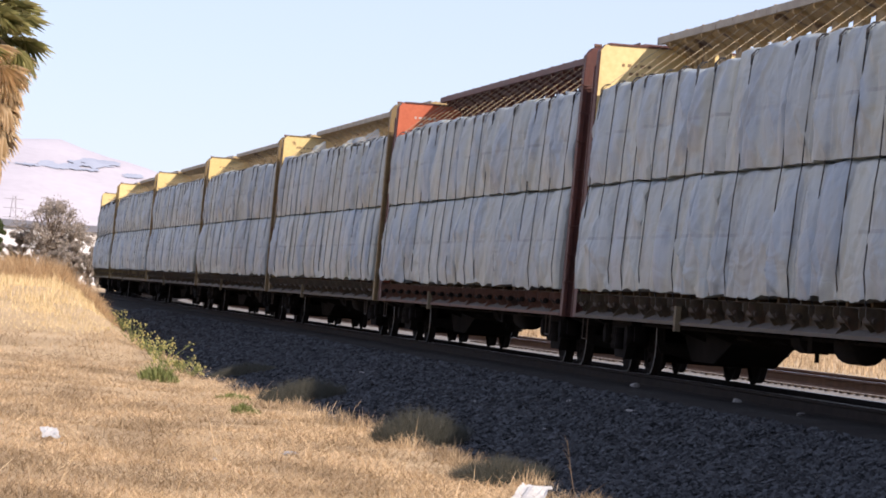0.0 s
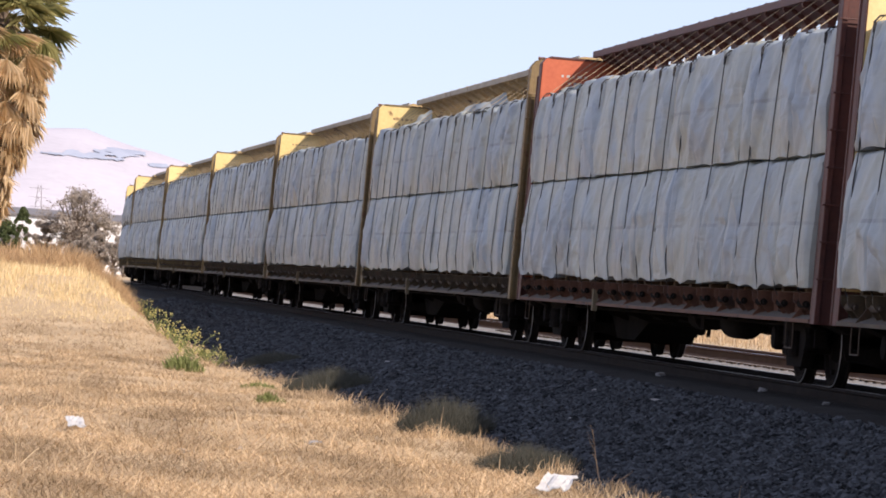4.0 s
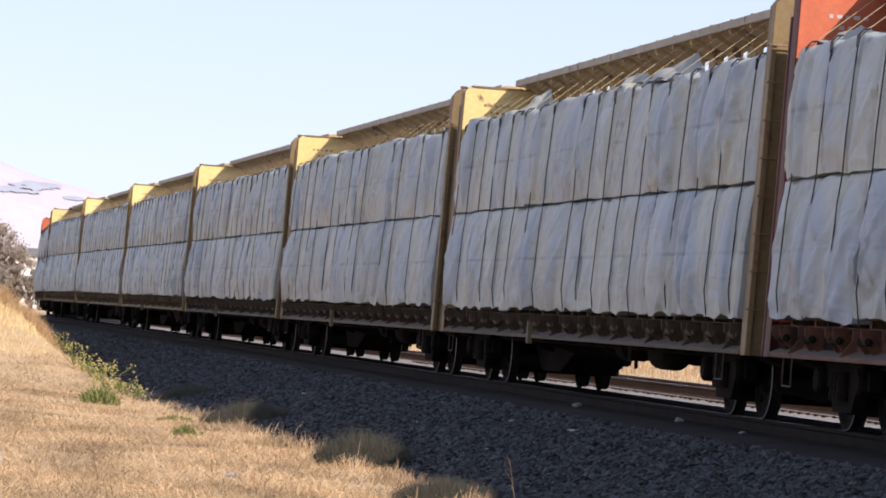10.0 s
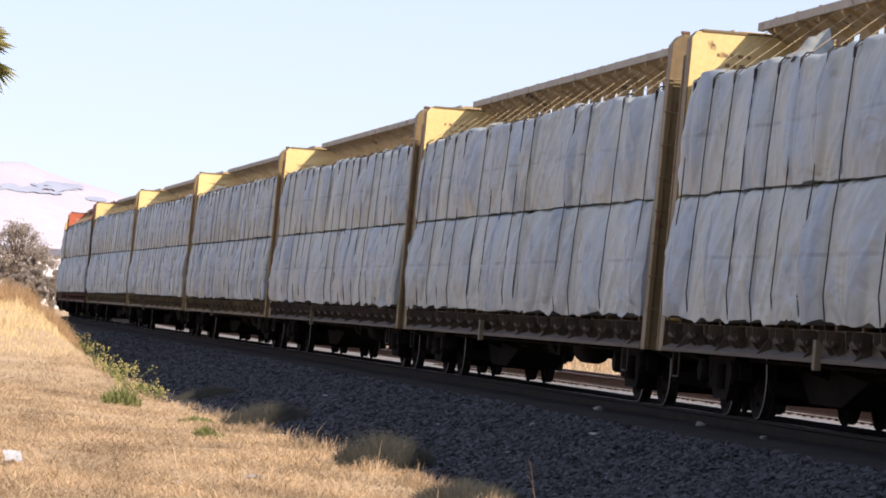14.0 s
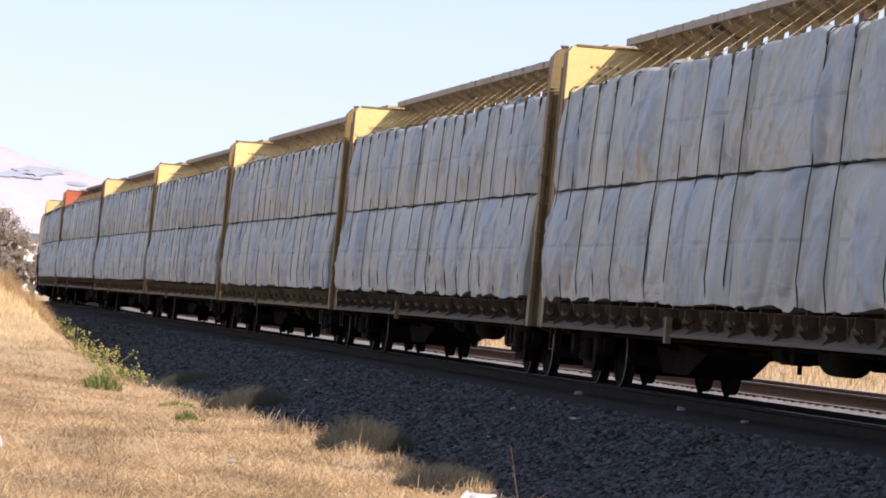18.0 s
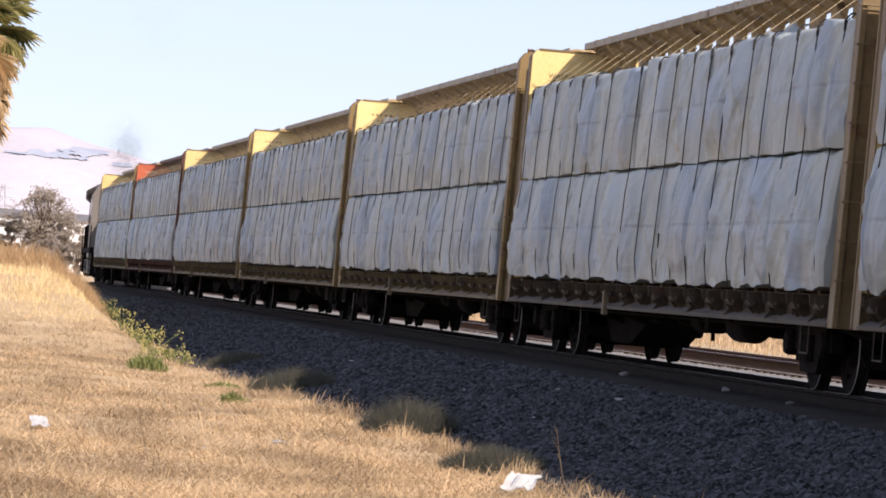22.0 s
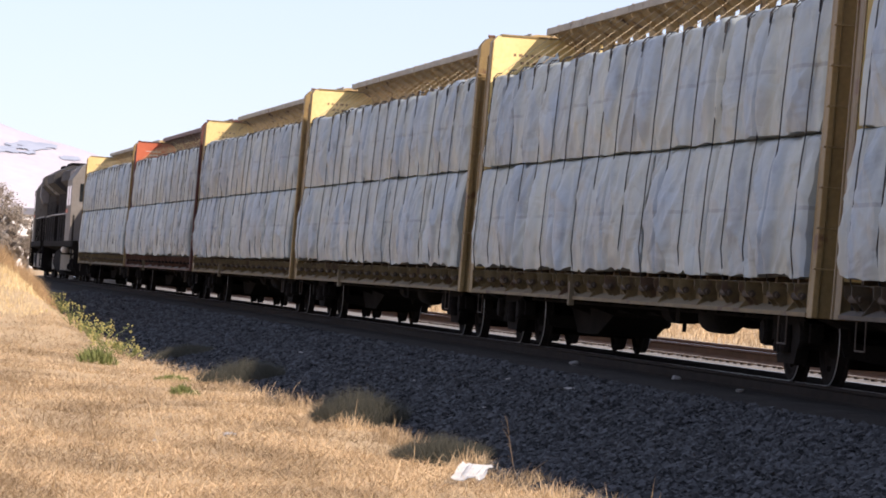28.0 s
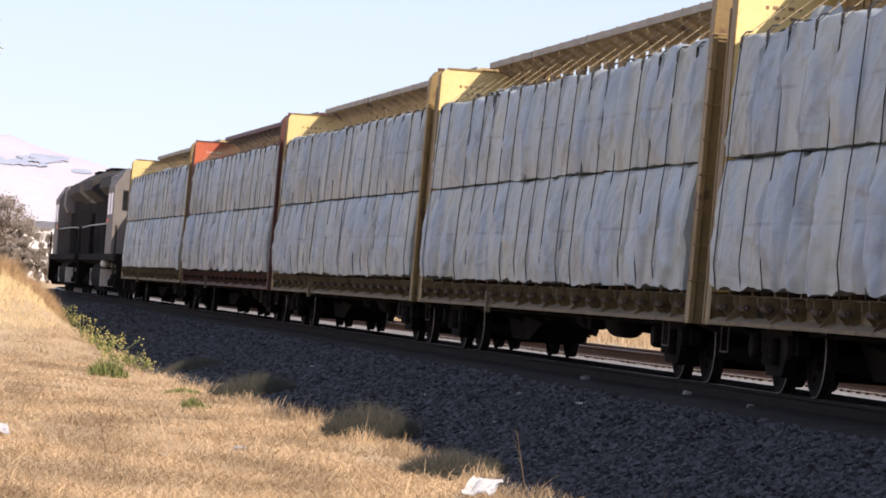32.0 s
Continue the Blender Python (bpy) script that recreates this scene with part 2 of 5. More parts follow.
    for height, strength, far in ((noisy(1.3, 2, (0.7, 1, 0.6), 0.4, 0.6), 0.6, 0.10), (crease(0.75, (1.0, 1, 0.7), 0.5, 0.05), 0.8, 0.20),
                                  (crease(1.7, (0.5, 1, 1.1), 0.7, 0.04), 0.5, 0.08), (noisy(1.7, 2, (0.4, 1, 1.3), 0.5, 1.0), 0.55, 0.07), (noisy(6.0, 2, (0.6, 1, 1.0), 0.5, 0.8), 0.18, 0.012)):
        b = n.new("ShaderNodeBump")
        b.inputs["Strength"].default_value, b.inputs["Distance"].default_value = strength, far
        l.new(height, b.inputs["Height"])
        if normal:
            l.new(normal, b.inputs["Normal"])
        normal = b.outputs[0]
    l.new(normal, bsdf.inputs["Normal"])
    return m


M["wrap"] = wrap_material()


# ---- mesh helpers
def mesh_of(name, bm, mat, smooth=False, bevel=0.0):
    if bevel:
        bmesh.ops.bevel(bm, geom=[e for e in bm.edges if e.calc_face_angle(0) > 0.5], offset=bevel, segments=1, affect="EDGES")
    me = bpy.data.meshes.new(name)
    bm.to_mesh(me)
    bm.free()
    for one in (mat if isinstance(mat, (list, tuple)) else [mat]):
        me.materials.append(M[one] if isinstance(one, str) else one)
    if smooth:
        me.shade_smooth()
    return me


def part(name, data, mat, parent, label="", m=None, smooth=False, bevel=0.0):
    """One mesh under a thing or a part; data: a bmesh, or a mesh that is shared."""
    me = data if isinstance(data, bpy.types.Mesh) else mesh_of(name, data, mat, smooth, bevel)
    ob = new(name, me)
    ob.parent = parent
    if m is not None:
        ob.matrix_basis = m
    return tagged(ob, label)


def thing(name, label, category, group="", kind="", m=None, data=None):
    ob = new(name, data)
    if m is not None:
        ob.matrix_basis = m
    return tagged(ob, label, category, group, kind)


def box(bm, x0, x1, y0, y1, z0, z1, mi=0):
    v = [bm.verts.new(p) for p in ((x0, y0, z0), (x1, y0, z0), (x1, y1, z0), (x0, y1, z0), (x0, y0, z1), (x1, y0, z1), (x1, y1, z1), (x0, y1, z1))]
    for f in ((3, 2, 1, 0), (4, 5, 6, 7), (0, 1, 5, 4), (1, 2, 6, 5), (2, 3, 7, 6), (3, 0, 4, 7)):
        bm.faces.new([v[i] for i in f]).material_index = mi
    return bm


def prism(bm, outline, axis, a, b, mi=0):
    """An outline of (u, v) pairs, extruded along axis 'x' (u=y, v=z), 'y' (u=x, v=z) or 'z' (u=x, v=y) from a to b."""
    def at(u, v, w):
        return (w, u, v) if axis == "x" else (u, w, v) if axis == "y" else (u, v, w)
    r0 = [bm.verts.new(at(u, v, a)) for u, v in outline]
    r1 = [bm.verts.new(at(u, v, b)) for u, v in outline]
    k = len(outline)
    for i in range(k):
        bm.faces.new((r0[i], r0[(i + 1) % k], r1[(i + 1) % k], r1[i])).material_index = mi
    bm.faces.new(r0[::-1]).material_index = mi
    bm.faces.new(r1).material_index = mi
    return bm


def rod(bm, p, q, r0, r1=None, seg=6, mi=0, caps=True):
    p, q = Vector(p), Vector(q)
    r1 = r0 if r1 is None else r1
    d = (q - p).normalized()
    u = d.orthogonal().normalized()
    w = d.cross(u)
    rings = []
    for c, r in ((p, r0), (q, r1)):
        rings.append([bm.verts.new(c + (u * math.cos(6.28318 * i / seg) + w * math.sin(6.28318 * i / seg)) * r) for i in range(seg)])
    for i in range(seg):
        bm.faces.new((rings[0][i], rings[0][(i + 1) % seg], rings[1][(i + 1) % seg], rings[1][i])).material_index = mi
    if caps:
        bm.faces.new(rings[0][::-1]).material_index = mi
        bm.faces.new(rings[1]).material_index = mi
    return bm


def lathe(bm, profile, seg, center=(0, 0, 0), axis="y", mi=None):
    """Rings of (radius, offset along the axis) round an axis; mi: a material index for each band."""
    c = Vector(center)
    rings = []
    for r, o in profile:
        ring = []
        for i in range(seg):
            a = 6.2831853 * i / seg
            x, y = r * math.cos(a), r * math.sin(a)
            ring.append(bm.verts.new(c + Vector((x, o, y) if axis == "y" else (o, x, y) if axis == "x" else (x, y, o))))
        rings.append(ring)
    for j in range(len(rings) - 1):
        for i in range(seg):
            f = bm.faces.new((rings[j][i], rings[j][(i + 1) % seg], rings[j + 1][(i + 1) % seg], rings[j + 1][i]))
            if mi:
                f.material_index = mi[j]
    bm.faces.new(rings[0][::-1])
    bm.faces.new(rings[-1])
    return bm


def mesh_np(name, verts, faces, mat, smooth=False):
    me = bpy.data.meshes.new(name)
    me.from_pydata(verts.tolist() if hasattr(verts, "tolist") else verts, [], faces.tolist() if hasattr(faces, "tolist") else faces)
    me.materials.append(M[mat] if isinstance(mat, str) else mat)
    if smooth:
        me.shade_smooth()
    return me


LATTICE = np.random.RandomState(5).rand(64, 64)


def grain(u, v, seed=0):
    """Smooth value noise, 0 to 1, over arrays."""
    u, v = u + seed * 7.31, v + seed * 3.17
    i, j = np.floor(u).astype(int), np.floor(v).astype(int)
    fu, fv = u - i, v - j
    fu, fv = fu * fu * (3 - 2 * fu), fv * fv * (3 - 2 * fv)
    a, b = LATTICE[i % 64, j % 64], LATTICE[(i + 1) % 64, j % 64]
    c, d = LATTICE[i % 64, (j + 1) % 64], LATTICE[(i + 1) % 64, (j + 1) % 64]
    return (a * (1 - fu) + b * fu) * (1 - fv) + (c * (1 - fu) + d * fu) * fv


def step(x, a, b):
    q = np.clip((x - a) / (b - a), 0, 1)
    return q * q * (3 - 2 * q)


# ---- the line of the track: straight, then a bend away
X0, TH, BEND, R_BEND = 2.6518, -0.13008, 112.0, 692.6


def line(s, n=0.0):
    """x, y and heading on the track at s metres along it, n metres towards the camera's side."""
    w = max(s - BEND, 0) / R_BEND
    a = TH + w
    s1 = min(s, BEND)
    x = X0 + s1 * math.sin(TH) + R_BEND * (math.cos(TH) - math.cos(a))
    y = 70 + s1 * math.cos(TH) + R_BEND * (math.sin(a) - math.sin(TH))
    return x - n * math.cos(a), y + n * math.sin(a), a


BX, BY = X0 + BEND * math.sin(TH), 70 + BEND * math.cos(TH)
CX, CY = BX + R_BEND * math.cos(TH), BY - R_BEND * math.sin(TH)


def off_line(x, y):
    """Arrays: distance from the track's middle, positive on the camera's side, and the way along it."""
    s = (x - X0) * math.sin(TH) + (y - 70) * math.cos(TH)
    n = -(x - X0) * math.cos(TH) + (y - 70) * math.sin(TH)
    r = np.hypot(x - CX, y - CY)
    bent = (s > BEND) & (x < CX)
    return np.where(bent, r - R_BEND, n), s


def ground_z(x, y):
    n, s = off_line(x, y)
    near = -0.92 + 0.62 * step(y, 100, 185)
    z = near + 0.10 * (grain(x * 0.25, y * 0.25, 1) - 0.5) + 0.05 * (grain(x * 0.9, y * 0.9, 2) - 0.5)
    # a bank of soil beside the track
    mound = step(n, 4.7, 6.8) * (1 - step(n, 22, 40)) * step(y, 84, 114) * (1 - step(y, 128, 170))
    under = (1 - step(np.abs(n + 2.3), 6.2, 7.8)) * np.where(n > 2.0, 1 - step(y, 125, 175), 1.0)
    z = z * (1 - under) + np.minimum(z, -0.95) * under
    z = z + mound * (1.3 + 0.25 * (grain(x * 0.4, y * 0.3, 3) - 0.5))
    far = -0.16 + 0.05 * grain(x * 0.1, y * 0.1, 4)
    z = np.where(n < -6, z * (1 - step(-n, 7, 11)) + far * step(-n, 7, 11), z)
    return z


# ---- the ground: one sheet to the horizon, finer near the track
def build_ground():
    ys = np.concatenate([np.linspace(-260, 24, 24), np.linspace(28, 130, 205), np.linspace(132, 300, 85), np.geomspace(310, 4800, 26)])
    us = np.concatenate([-np.geomspace(2600, 46, 16), np.linspace(-42, -16, 14), np.linspace(-15, 15, 101), np.linspace(16, 42, 14), np.geomspace(46, 2600, 16)])
    U, Y = np.meshgrid(us, ys)
    X = U + np.where(Y < 300, (11.7 - 0.1308 * Y), 11.7 - 39.2) * np.where(np.abs(U) < 50, 1, 0.0)
    X = np.where(np.abs(U) >= 46, U + np.sign(U) * 0, X)
    Z = np.where(Y < 400, ground_z(X, Y), -0.4)
    k, w = U.shape
    verts = np.stack([X, Y, Z], -1).reshape(-1, 3)
    i = np.arange(k * w).reshape(k, w)
    faces = np.stack([i[:-1, :-1], i[:-1, 1:], i[1:, 1:], i[1:, :-1]], -1).reshape(-1, 4)
    ob = thing("ground", "sunlit dry earth with straw-coloured stubble", "ground", kind="structure", data=mesh_np("ground", verts, faces, "ground", True))
    return ob


build_ground()


def swept(name, outline, s0, s1, step_m, mat, closed=True, mi=None):
    """An outline of (n, z) swept along the track."""
    k = max(2, int((s1 - s0) / step_m) + 1)
    verts, faces = [], []
    m = len(outline)
    for j in range(k):
        s = s0 + (s1 - s0) * j / (k - 1)
        for n, z in outline:
            x, y, _ = line(s, n)
            verts.append((x, y, z))
    for j in range(k - 1):
        for i in range(m if closed else m - 1):
            a, b = j * m + i, j * m + (i + 1) % m
            faces.append((a, b, b + m, a + m))
    me = bpy.data.meshes.new(name)
    me.from_pydata(verts, [], faces)
    for one in (mat if isinstance(mat, (list, tuple)) else [mat]):
        me.materials.append(M[one])
    if mi:
        band = m if closed else m - 1
        for p in me.polygons:
            p.material_index = mi[p.index % band]
    return me


# one ballast in shaded tones on the near side, sunlit tones beyond
bed = thing("ballast_bed", "crushed-stone ballast bed under two tracks, coloured dark for train shade and pale for sun", "ballast", kind="structure",
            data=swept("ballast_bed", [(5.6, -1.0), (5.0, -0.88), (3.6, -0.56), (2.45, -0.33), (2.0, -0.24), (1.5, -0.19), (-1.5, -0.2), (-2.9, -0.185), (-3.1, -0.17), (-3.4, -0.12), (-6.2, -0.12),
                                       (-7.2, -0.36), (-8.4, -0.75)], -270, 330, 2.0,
                       ["ballast", "oily_shaded", "dusty", "rusty"], closed=False, mi=[0, 0, 0, 1, 1, 1, 1, 2, 2, 3, 2, 2]))

RAIL = [(0.036, 0), (0.036, -0.035), (0.010, -0.05), (0.010, -0.145), (0.07, -0.165), (0.07, -0.18), (-0.07, -0.18), (-0.07, -0.165), (-0.010, -0.145), (-0.010, -0.05),
        (-0.036, -0.035), (-0.036, 0)]


def build_track(center, label, steel, level, drop):
    tr = thing("railway_track", label, "railway track")
    for side in (0.75, -0.75):
        me = swept("rail", [(center + side + n, z + level - (drop if side < 0 else 0)) for n, z in RAIL], -270, 330, 2.0, [steel, "railtop"], mi=[0] * 11 + [1])
        part("rail", me, None, tr)
    bm = bmesh.new()
    box(bm, -1.3, 1.3, -0.115, 0.115, -0.36, -0.175)
    tie = mesh_of("tie", bm, "tie", bevel=0.012)
    for i in range(150):
        s = -42 + i * 0.54
        x, y, a = line(s, center + random.uniform(-0.03, 0.03))
        part("tie", tie, None, tr, m=pose(x, y, level, 0, 0, -math.degrees(a) + random.uniform(-0.6, 0.6)))
    return tr


build_track(0.0, "mainline track of grimy steel rails on timber ties", "oilrail", -0.025, 0.02)
build_track(-4.5, "second rusty track on pale sunlit ballast", "rail", 0.05, 0.0)

# ---- the train
N_CARS, PITCH, HALF, THICK = 10, 24.5, 11.52, 0.26
BOUND = [(0, -4.06), (6, -28.45), (9, -41.24), (13, -58.43), (19, -83.8), (20, -88.15), (23, -100.77), (28, -122.46), (32, -139.91)]


def train_s(t):
    """How far along the track the first gap between cars stands at t seconds."""
    k = next((i for i in range(len(BOUND) - 2) if t <= BOUND[i + 1][0]), len(BOUND) - 2)
    (t0, a), (t1, b) = BOUND[k], BOUND[k + 1]

    def slope(i):
        i0, i1 = max(i - 1, 0), min(i + 1, len(BOUND) - 1)
        return (BOUND[i1][1] - BOUND[i0][1]) / (BOUND[i1][0] - BOUND[i0][0])
    h = t1 - t0
    u = (t - t0) / h
    return ((2 * u ** 3 - 3 * u * u + 1) * a + (u ** 3 - 2 * u * u + u) * h * slope(k) + (3 * u * u - 2 * u ** 3) * b + (u ** 3 - u * u) * h * slope(k + 1))


def car_pose(s, base=9.3):
    """A car stands on its two trucks."""
    x0, y0, _ = line(s - base)
    x1, y1, _ = line(s + base)
    return pose((x0 + x1) / 2, (y0 + y1) / 2, 0, 0, 0, math.degrees(math.atan2(y0 - y1, x0 - x1)))


ROLLING = []   # wheelsets and their middle
MOVING = []    # cars, their way behind the first gap, and their base

WHEEL_R, Z_RAIL = 0.46, -0.03


def wheelset_mesh(r=WHEEL_R):
    bm = bmesh.new()
    for side in (-1, 1):
        prof = [(0.10, 0.60), (0.16, 0.69), (r - 0.09, 0.70), (r - 0.06, 0.66), (r + 0.025, 0.675), (r + 0.025, 0.70), (r, 0.715), (r - 0.004, 0.80), (r - 0.016, 0.808), (r - 0.07, 0.805),
                (r - 0.10, 0.77), (0.17, 0.75), (0.13, 0.83), (0.08, 0.84)]
        idx = [0, 0, 0, 0, 0, 0, 0, 1, 0, 0, 0, 0, 0]
        lathe(bm, [(a, b * side) for a, b in prof], 28, mi=idx)
    rod(bm, (0, -1.02, 0), (0, 1.02, 0), 0.08, seg=10)
    for k in range(3):
        a = 2.094 * k
        rod(bm, (0.28 * math.cos(a), -0.80, 0.28 * math.sin(a)), (0.28 * math.cos(a), -0.745, 0.28 * math.sin(a)), 0.035, seg=6)
    bmesh.ops.recalc_face_normals(bm, faces=bm.faces)
    return mesh_of("wheelset", bm, ["wheel", "tread"])


def side_frame_mesh(base=0.89):
    bm = bmesh.new()
    b = base
    outline = [(-b - 0.24, 0.42), (-b - 0.22, 0.62), (-b + 0.05, 0.66), (-0.45, 0.82), (0.45, 0.82), (b - 0.05, 0.66), (b + 0.22, 0.62), (b + 0.24, 0.42), (b - 0.14, 0.42),
               (b - 0.3, 0.44), (0.40, 0.18), (-0.40, 0.18), (-b + 0.3, 0.44), (-b + 0.14, 0.42)]
    prism(bm, outline, "y", -0.07, 0.07)
    for x in (-0.16, 0, 0.16):
        lathe(bm, [(0.075, 0.30), (0.085, 0.36), (0.07, 0.42), (0.085, 0.48), (0.07, 0.54), (0.075, 0.60)], 10, (x, -0.10, 0), "z")
    for x in (-b, b):
        lathe(bm, [(0.13, -0.16), (0.15, -0.12), (0.15, -0.02)], 12, (x, 0, 0.5), "y")
        box(bm, x - 0.13, x + 0.13, -0.13, 0.02, 0.46, 0.64)
    bmesh.ops.recalc_face_normals(bm, faces=bm.faces)
    return mesh_of("side_frame", bm, "grime")


WHEELSET, SIDE_FRAME = wheelset_mesh(), side_frame_mesh()


def truck(parent, x, base=0.89):
    bm = bmesh.new()
    box(bm, -0.2, 0.2, -0.95, 0.95, 0.42, 0.66)
    lathe(bm, [(0.3, 0.66), (0.3, 0.74), (0.2, 0.78)], 14, (0, 0, 0), "z")
    for dx in (-0.34, 0.34):
        box(bm, dx - 0.04, dx + 0.04, -0.95, 0.95, 0.16, 0.44)
    for dx in (-1.36, 1.36):
        prism(bm, [(-0.8, 0.44), (0.8, 0.44), (0.75, 0.30), (0.2, 0.22), (-0.2, 0.22), (-0.75, 0.30)], "x", dx - 0.05, dx + 0.05)
    for y in (-0.62, 0.62):
        rod(bm, (-1.36, y, 0.36), (1.36, y, 0.30), 0.03, seg=5)
    tk = part("truck", bm, "grime", parent, "grimy cast-steel truck", pose(x, 0, 0))
    for y in (-1.0, 1.0):
        part("side_frame", SIDE_FRAME, None, tk, m=pose(0, y, 0, 0, 0, 0 if y < 0 else 180))
    for dx in (-base, base):
        w = part("wheelset", WHEELSET, None, tk, "steel wheelset with worn bright treads", m=pose(dx, 0, WHEEL_R + Z_RAIL))
        ROLLING.append((w, dx))
    return tk


LEDGE = {"tan": "ledge", "brown": "ledge", "sill_ochre": "ledge_ochre"}   # the dusty ledge on each sill, paled for sky light


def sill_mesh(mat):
    """A deep web with a sloping, dusty ledge along its foot, its colour paled for sky light."""
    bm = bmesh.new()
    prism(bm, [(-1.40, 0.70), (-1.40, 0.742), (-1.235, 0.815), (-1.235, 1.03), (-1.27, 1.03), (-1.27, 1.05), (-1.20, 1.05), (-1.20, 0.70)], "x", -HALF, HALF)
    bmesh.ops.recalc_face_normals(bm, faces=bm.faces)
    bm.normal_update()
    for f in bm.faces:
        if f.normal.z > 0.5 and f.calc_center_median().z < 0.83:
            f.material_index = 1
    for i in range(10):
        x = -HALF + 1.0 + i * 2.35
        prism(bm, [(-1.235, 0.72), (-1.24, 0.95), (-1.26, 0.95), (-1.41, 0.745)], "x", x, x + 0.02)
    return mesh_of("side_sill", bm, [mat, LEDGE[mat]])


def winch_mesh(mat, plate):
    """A drum along the car between two brackets, wide at the top and narrow at the foot."""
    bm = bmesh.new()
    lathe(bm, [(0.045, -0.17), (0.045, 0.13)], 10, (0, 0, 0.02), "x")
    rod(bm, (-0.24, 0, 0.02), (0.24, 0, 0.02), 0.026, seg=7)
    lathe(bm, [(0.02, 0.15), (0.042, 0.155), (0.042, 0.17), (0.02, 0.175)], 8, (0, -0.005, 0.02), "x")
    for x in (0.13, -0.19):
        prism(bm, [(0.125, 0.15), (-0.085, 0.15), (-0.082, 0.05), (0.05, -0.10), (0.125, -0.115)], "x", x, x + 0.018, 1)
    bmesh.ops.recalc_face_normals(bm, faces=bm.faces)
    return mesh_of("winch", bm, [mat, plate])


def bulkhead_pieces(skin, edge):
    """Inner face at x = 0, the wall reaches to x = THICK: the plate, then corner posts, ribs, crossbars and the top rail."""
    w, z0, z1 = 1.37, 0.74, 4.70
    t = w - 0.07   # narrower at the top
    bm = bmesh.new()
    prism(bm, [(-w, 1.08), (w, 1.08), (t, z1 - 0.08), (t - 0.06, z1), (-t + 0.06, z1), (-t, z1 - 0.08)], "x", 0.0, 0.06)
    plate = mesh_of("end_bulkhead", bm, skin, bevel=0.006)
    pieces = []
    for s in (-1, 1):
        bm = bmesh.new()
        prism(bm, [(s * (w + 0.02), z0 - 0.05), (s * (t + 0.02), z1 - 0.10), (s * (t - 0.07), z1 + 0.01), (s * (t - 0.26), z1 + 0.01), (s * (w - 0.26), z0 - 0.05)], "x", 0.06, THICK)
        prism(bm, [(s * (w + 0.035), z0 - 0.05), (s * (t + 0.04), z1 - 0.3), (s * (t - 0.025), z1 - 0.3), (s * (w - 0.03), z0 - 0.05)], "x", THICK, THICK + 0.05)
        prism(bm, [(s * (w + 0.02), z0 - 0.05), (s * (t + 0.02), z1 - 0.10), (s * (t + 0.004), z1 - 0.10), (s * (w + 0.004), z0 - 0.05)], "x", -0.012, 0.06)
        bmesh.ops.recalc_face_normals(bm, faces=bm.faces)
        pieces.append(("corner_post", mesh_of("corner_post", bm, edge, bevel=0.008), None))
    bm = bmesh.new()
    box(bm, 0.06, THICK - 0.05, -0.05, 0.05, z0, z1 - 0.1)
    rib = mesh_of("rib", bm, edge)
    pieces += [("rib", rib, pose(0, y, 0)) for y in (-0.75, -0.25, 0.25, 0.75)]
    bm = bmesh.new()
    box(bm, 0.06, THICK - 0.1, -w + 0.26, w - 0.26, -0.04, 0.04)
    bar = mesh_of("crossbar", bm, edge)
    pieces += [("crossbar", bar, pose(0, 0, z)) for z in (1.2, 2.1, 3.0, 3.9, 4.6)]
    bm = bmesh.new()
    box(bm, -0.02, THICK, -t + 0.12, t - 0.12, z1, z1 + 0.03)
    pieces.append(("top_rail", mesh_of("top_rail", bm, edge), None))
    bm = bmesh.new()
    rod(bm, (0.1, -1.16, z1), (0.1, -1.16, z1 + 0.06), 0.022, seg=6)
    rod(bm, (0.1, -1.19, z1 + 0.06), (0.1, -1.08, z1 + 0.06), 0.022, seg=6)
    pieces.append(("lifting_hook", mesh_of("lifting_hook", bm, "brown"), None))
    return plate, pieces


def rung_mesh(mat):
    bm = bmesh.new()
    rod(bm, (0.02, -1.40, 0), (0.02, -1.05, 0), 0.010, seg=5)
    rod(bm, (-0.06, -1.42, 0), (0.02, -1.42, 0), 0.012, seg=5)
    rod(bm, (-0.06, -1.05, 0), (0.02, -1.05, 0), 0.012, seg=5)
    return mesh_of("ladder_rung", bm, mat)


def coupler_mesh():
    bm = bmesh.new()
    box(bm, 0, 0.55, -0.08, 0.08, 0.78, 0.94)
    prism(bm, [(0.5, -0.14), (0.78, -0.17), (0.86, -0.06), (0.78, 0.02), (0.72, 0.0), (0.70, 0.12), (0.78, 0.17), (0.62, 0.2), (0.5, 0.14)], "z", 0.72, 1.0)
    rod(bm, (0.1, 0.1, 0.72), (0.35, 0.32, 0.42), 0.025, seg=6)
    rod(bm, (0.35, 0.32, 0.42), (0.78, 0.1, 0.36), 0.025, seg=6)
    rod(bm, (0.0, -1.25, 0.9), (0.42, -0.2, 0.98), 0.014, seg=5)
    bmesh.ops.recalc_face_normals(bm, faces=bm.faces)
    return mesh_of("coupler", bm, "grime")


COUPLER = coupler_mesh()
Z_DECK, Z_MID0, Z_MID1, Z_TOP = 1.09, 2.575, 2.635, 4.05


LEAN = 0.060   # the load leans in towards the centre beam


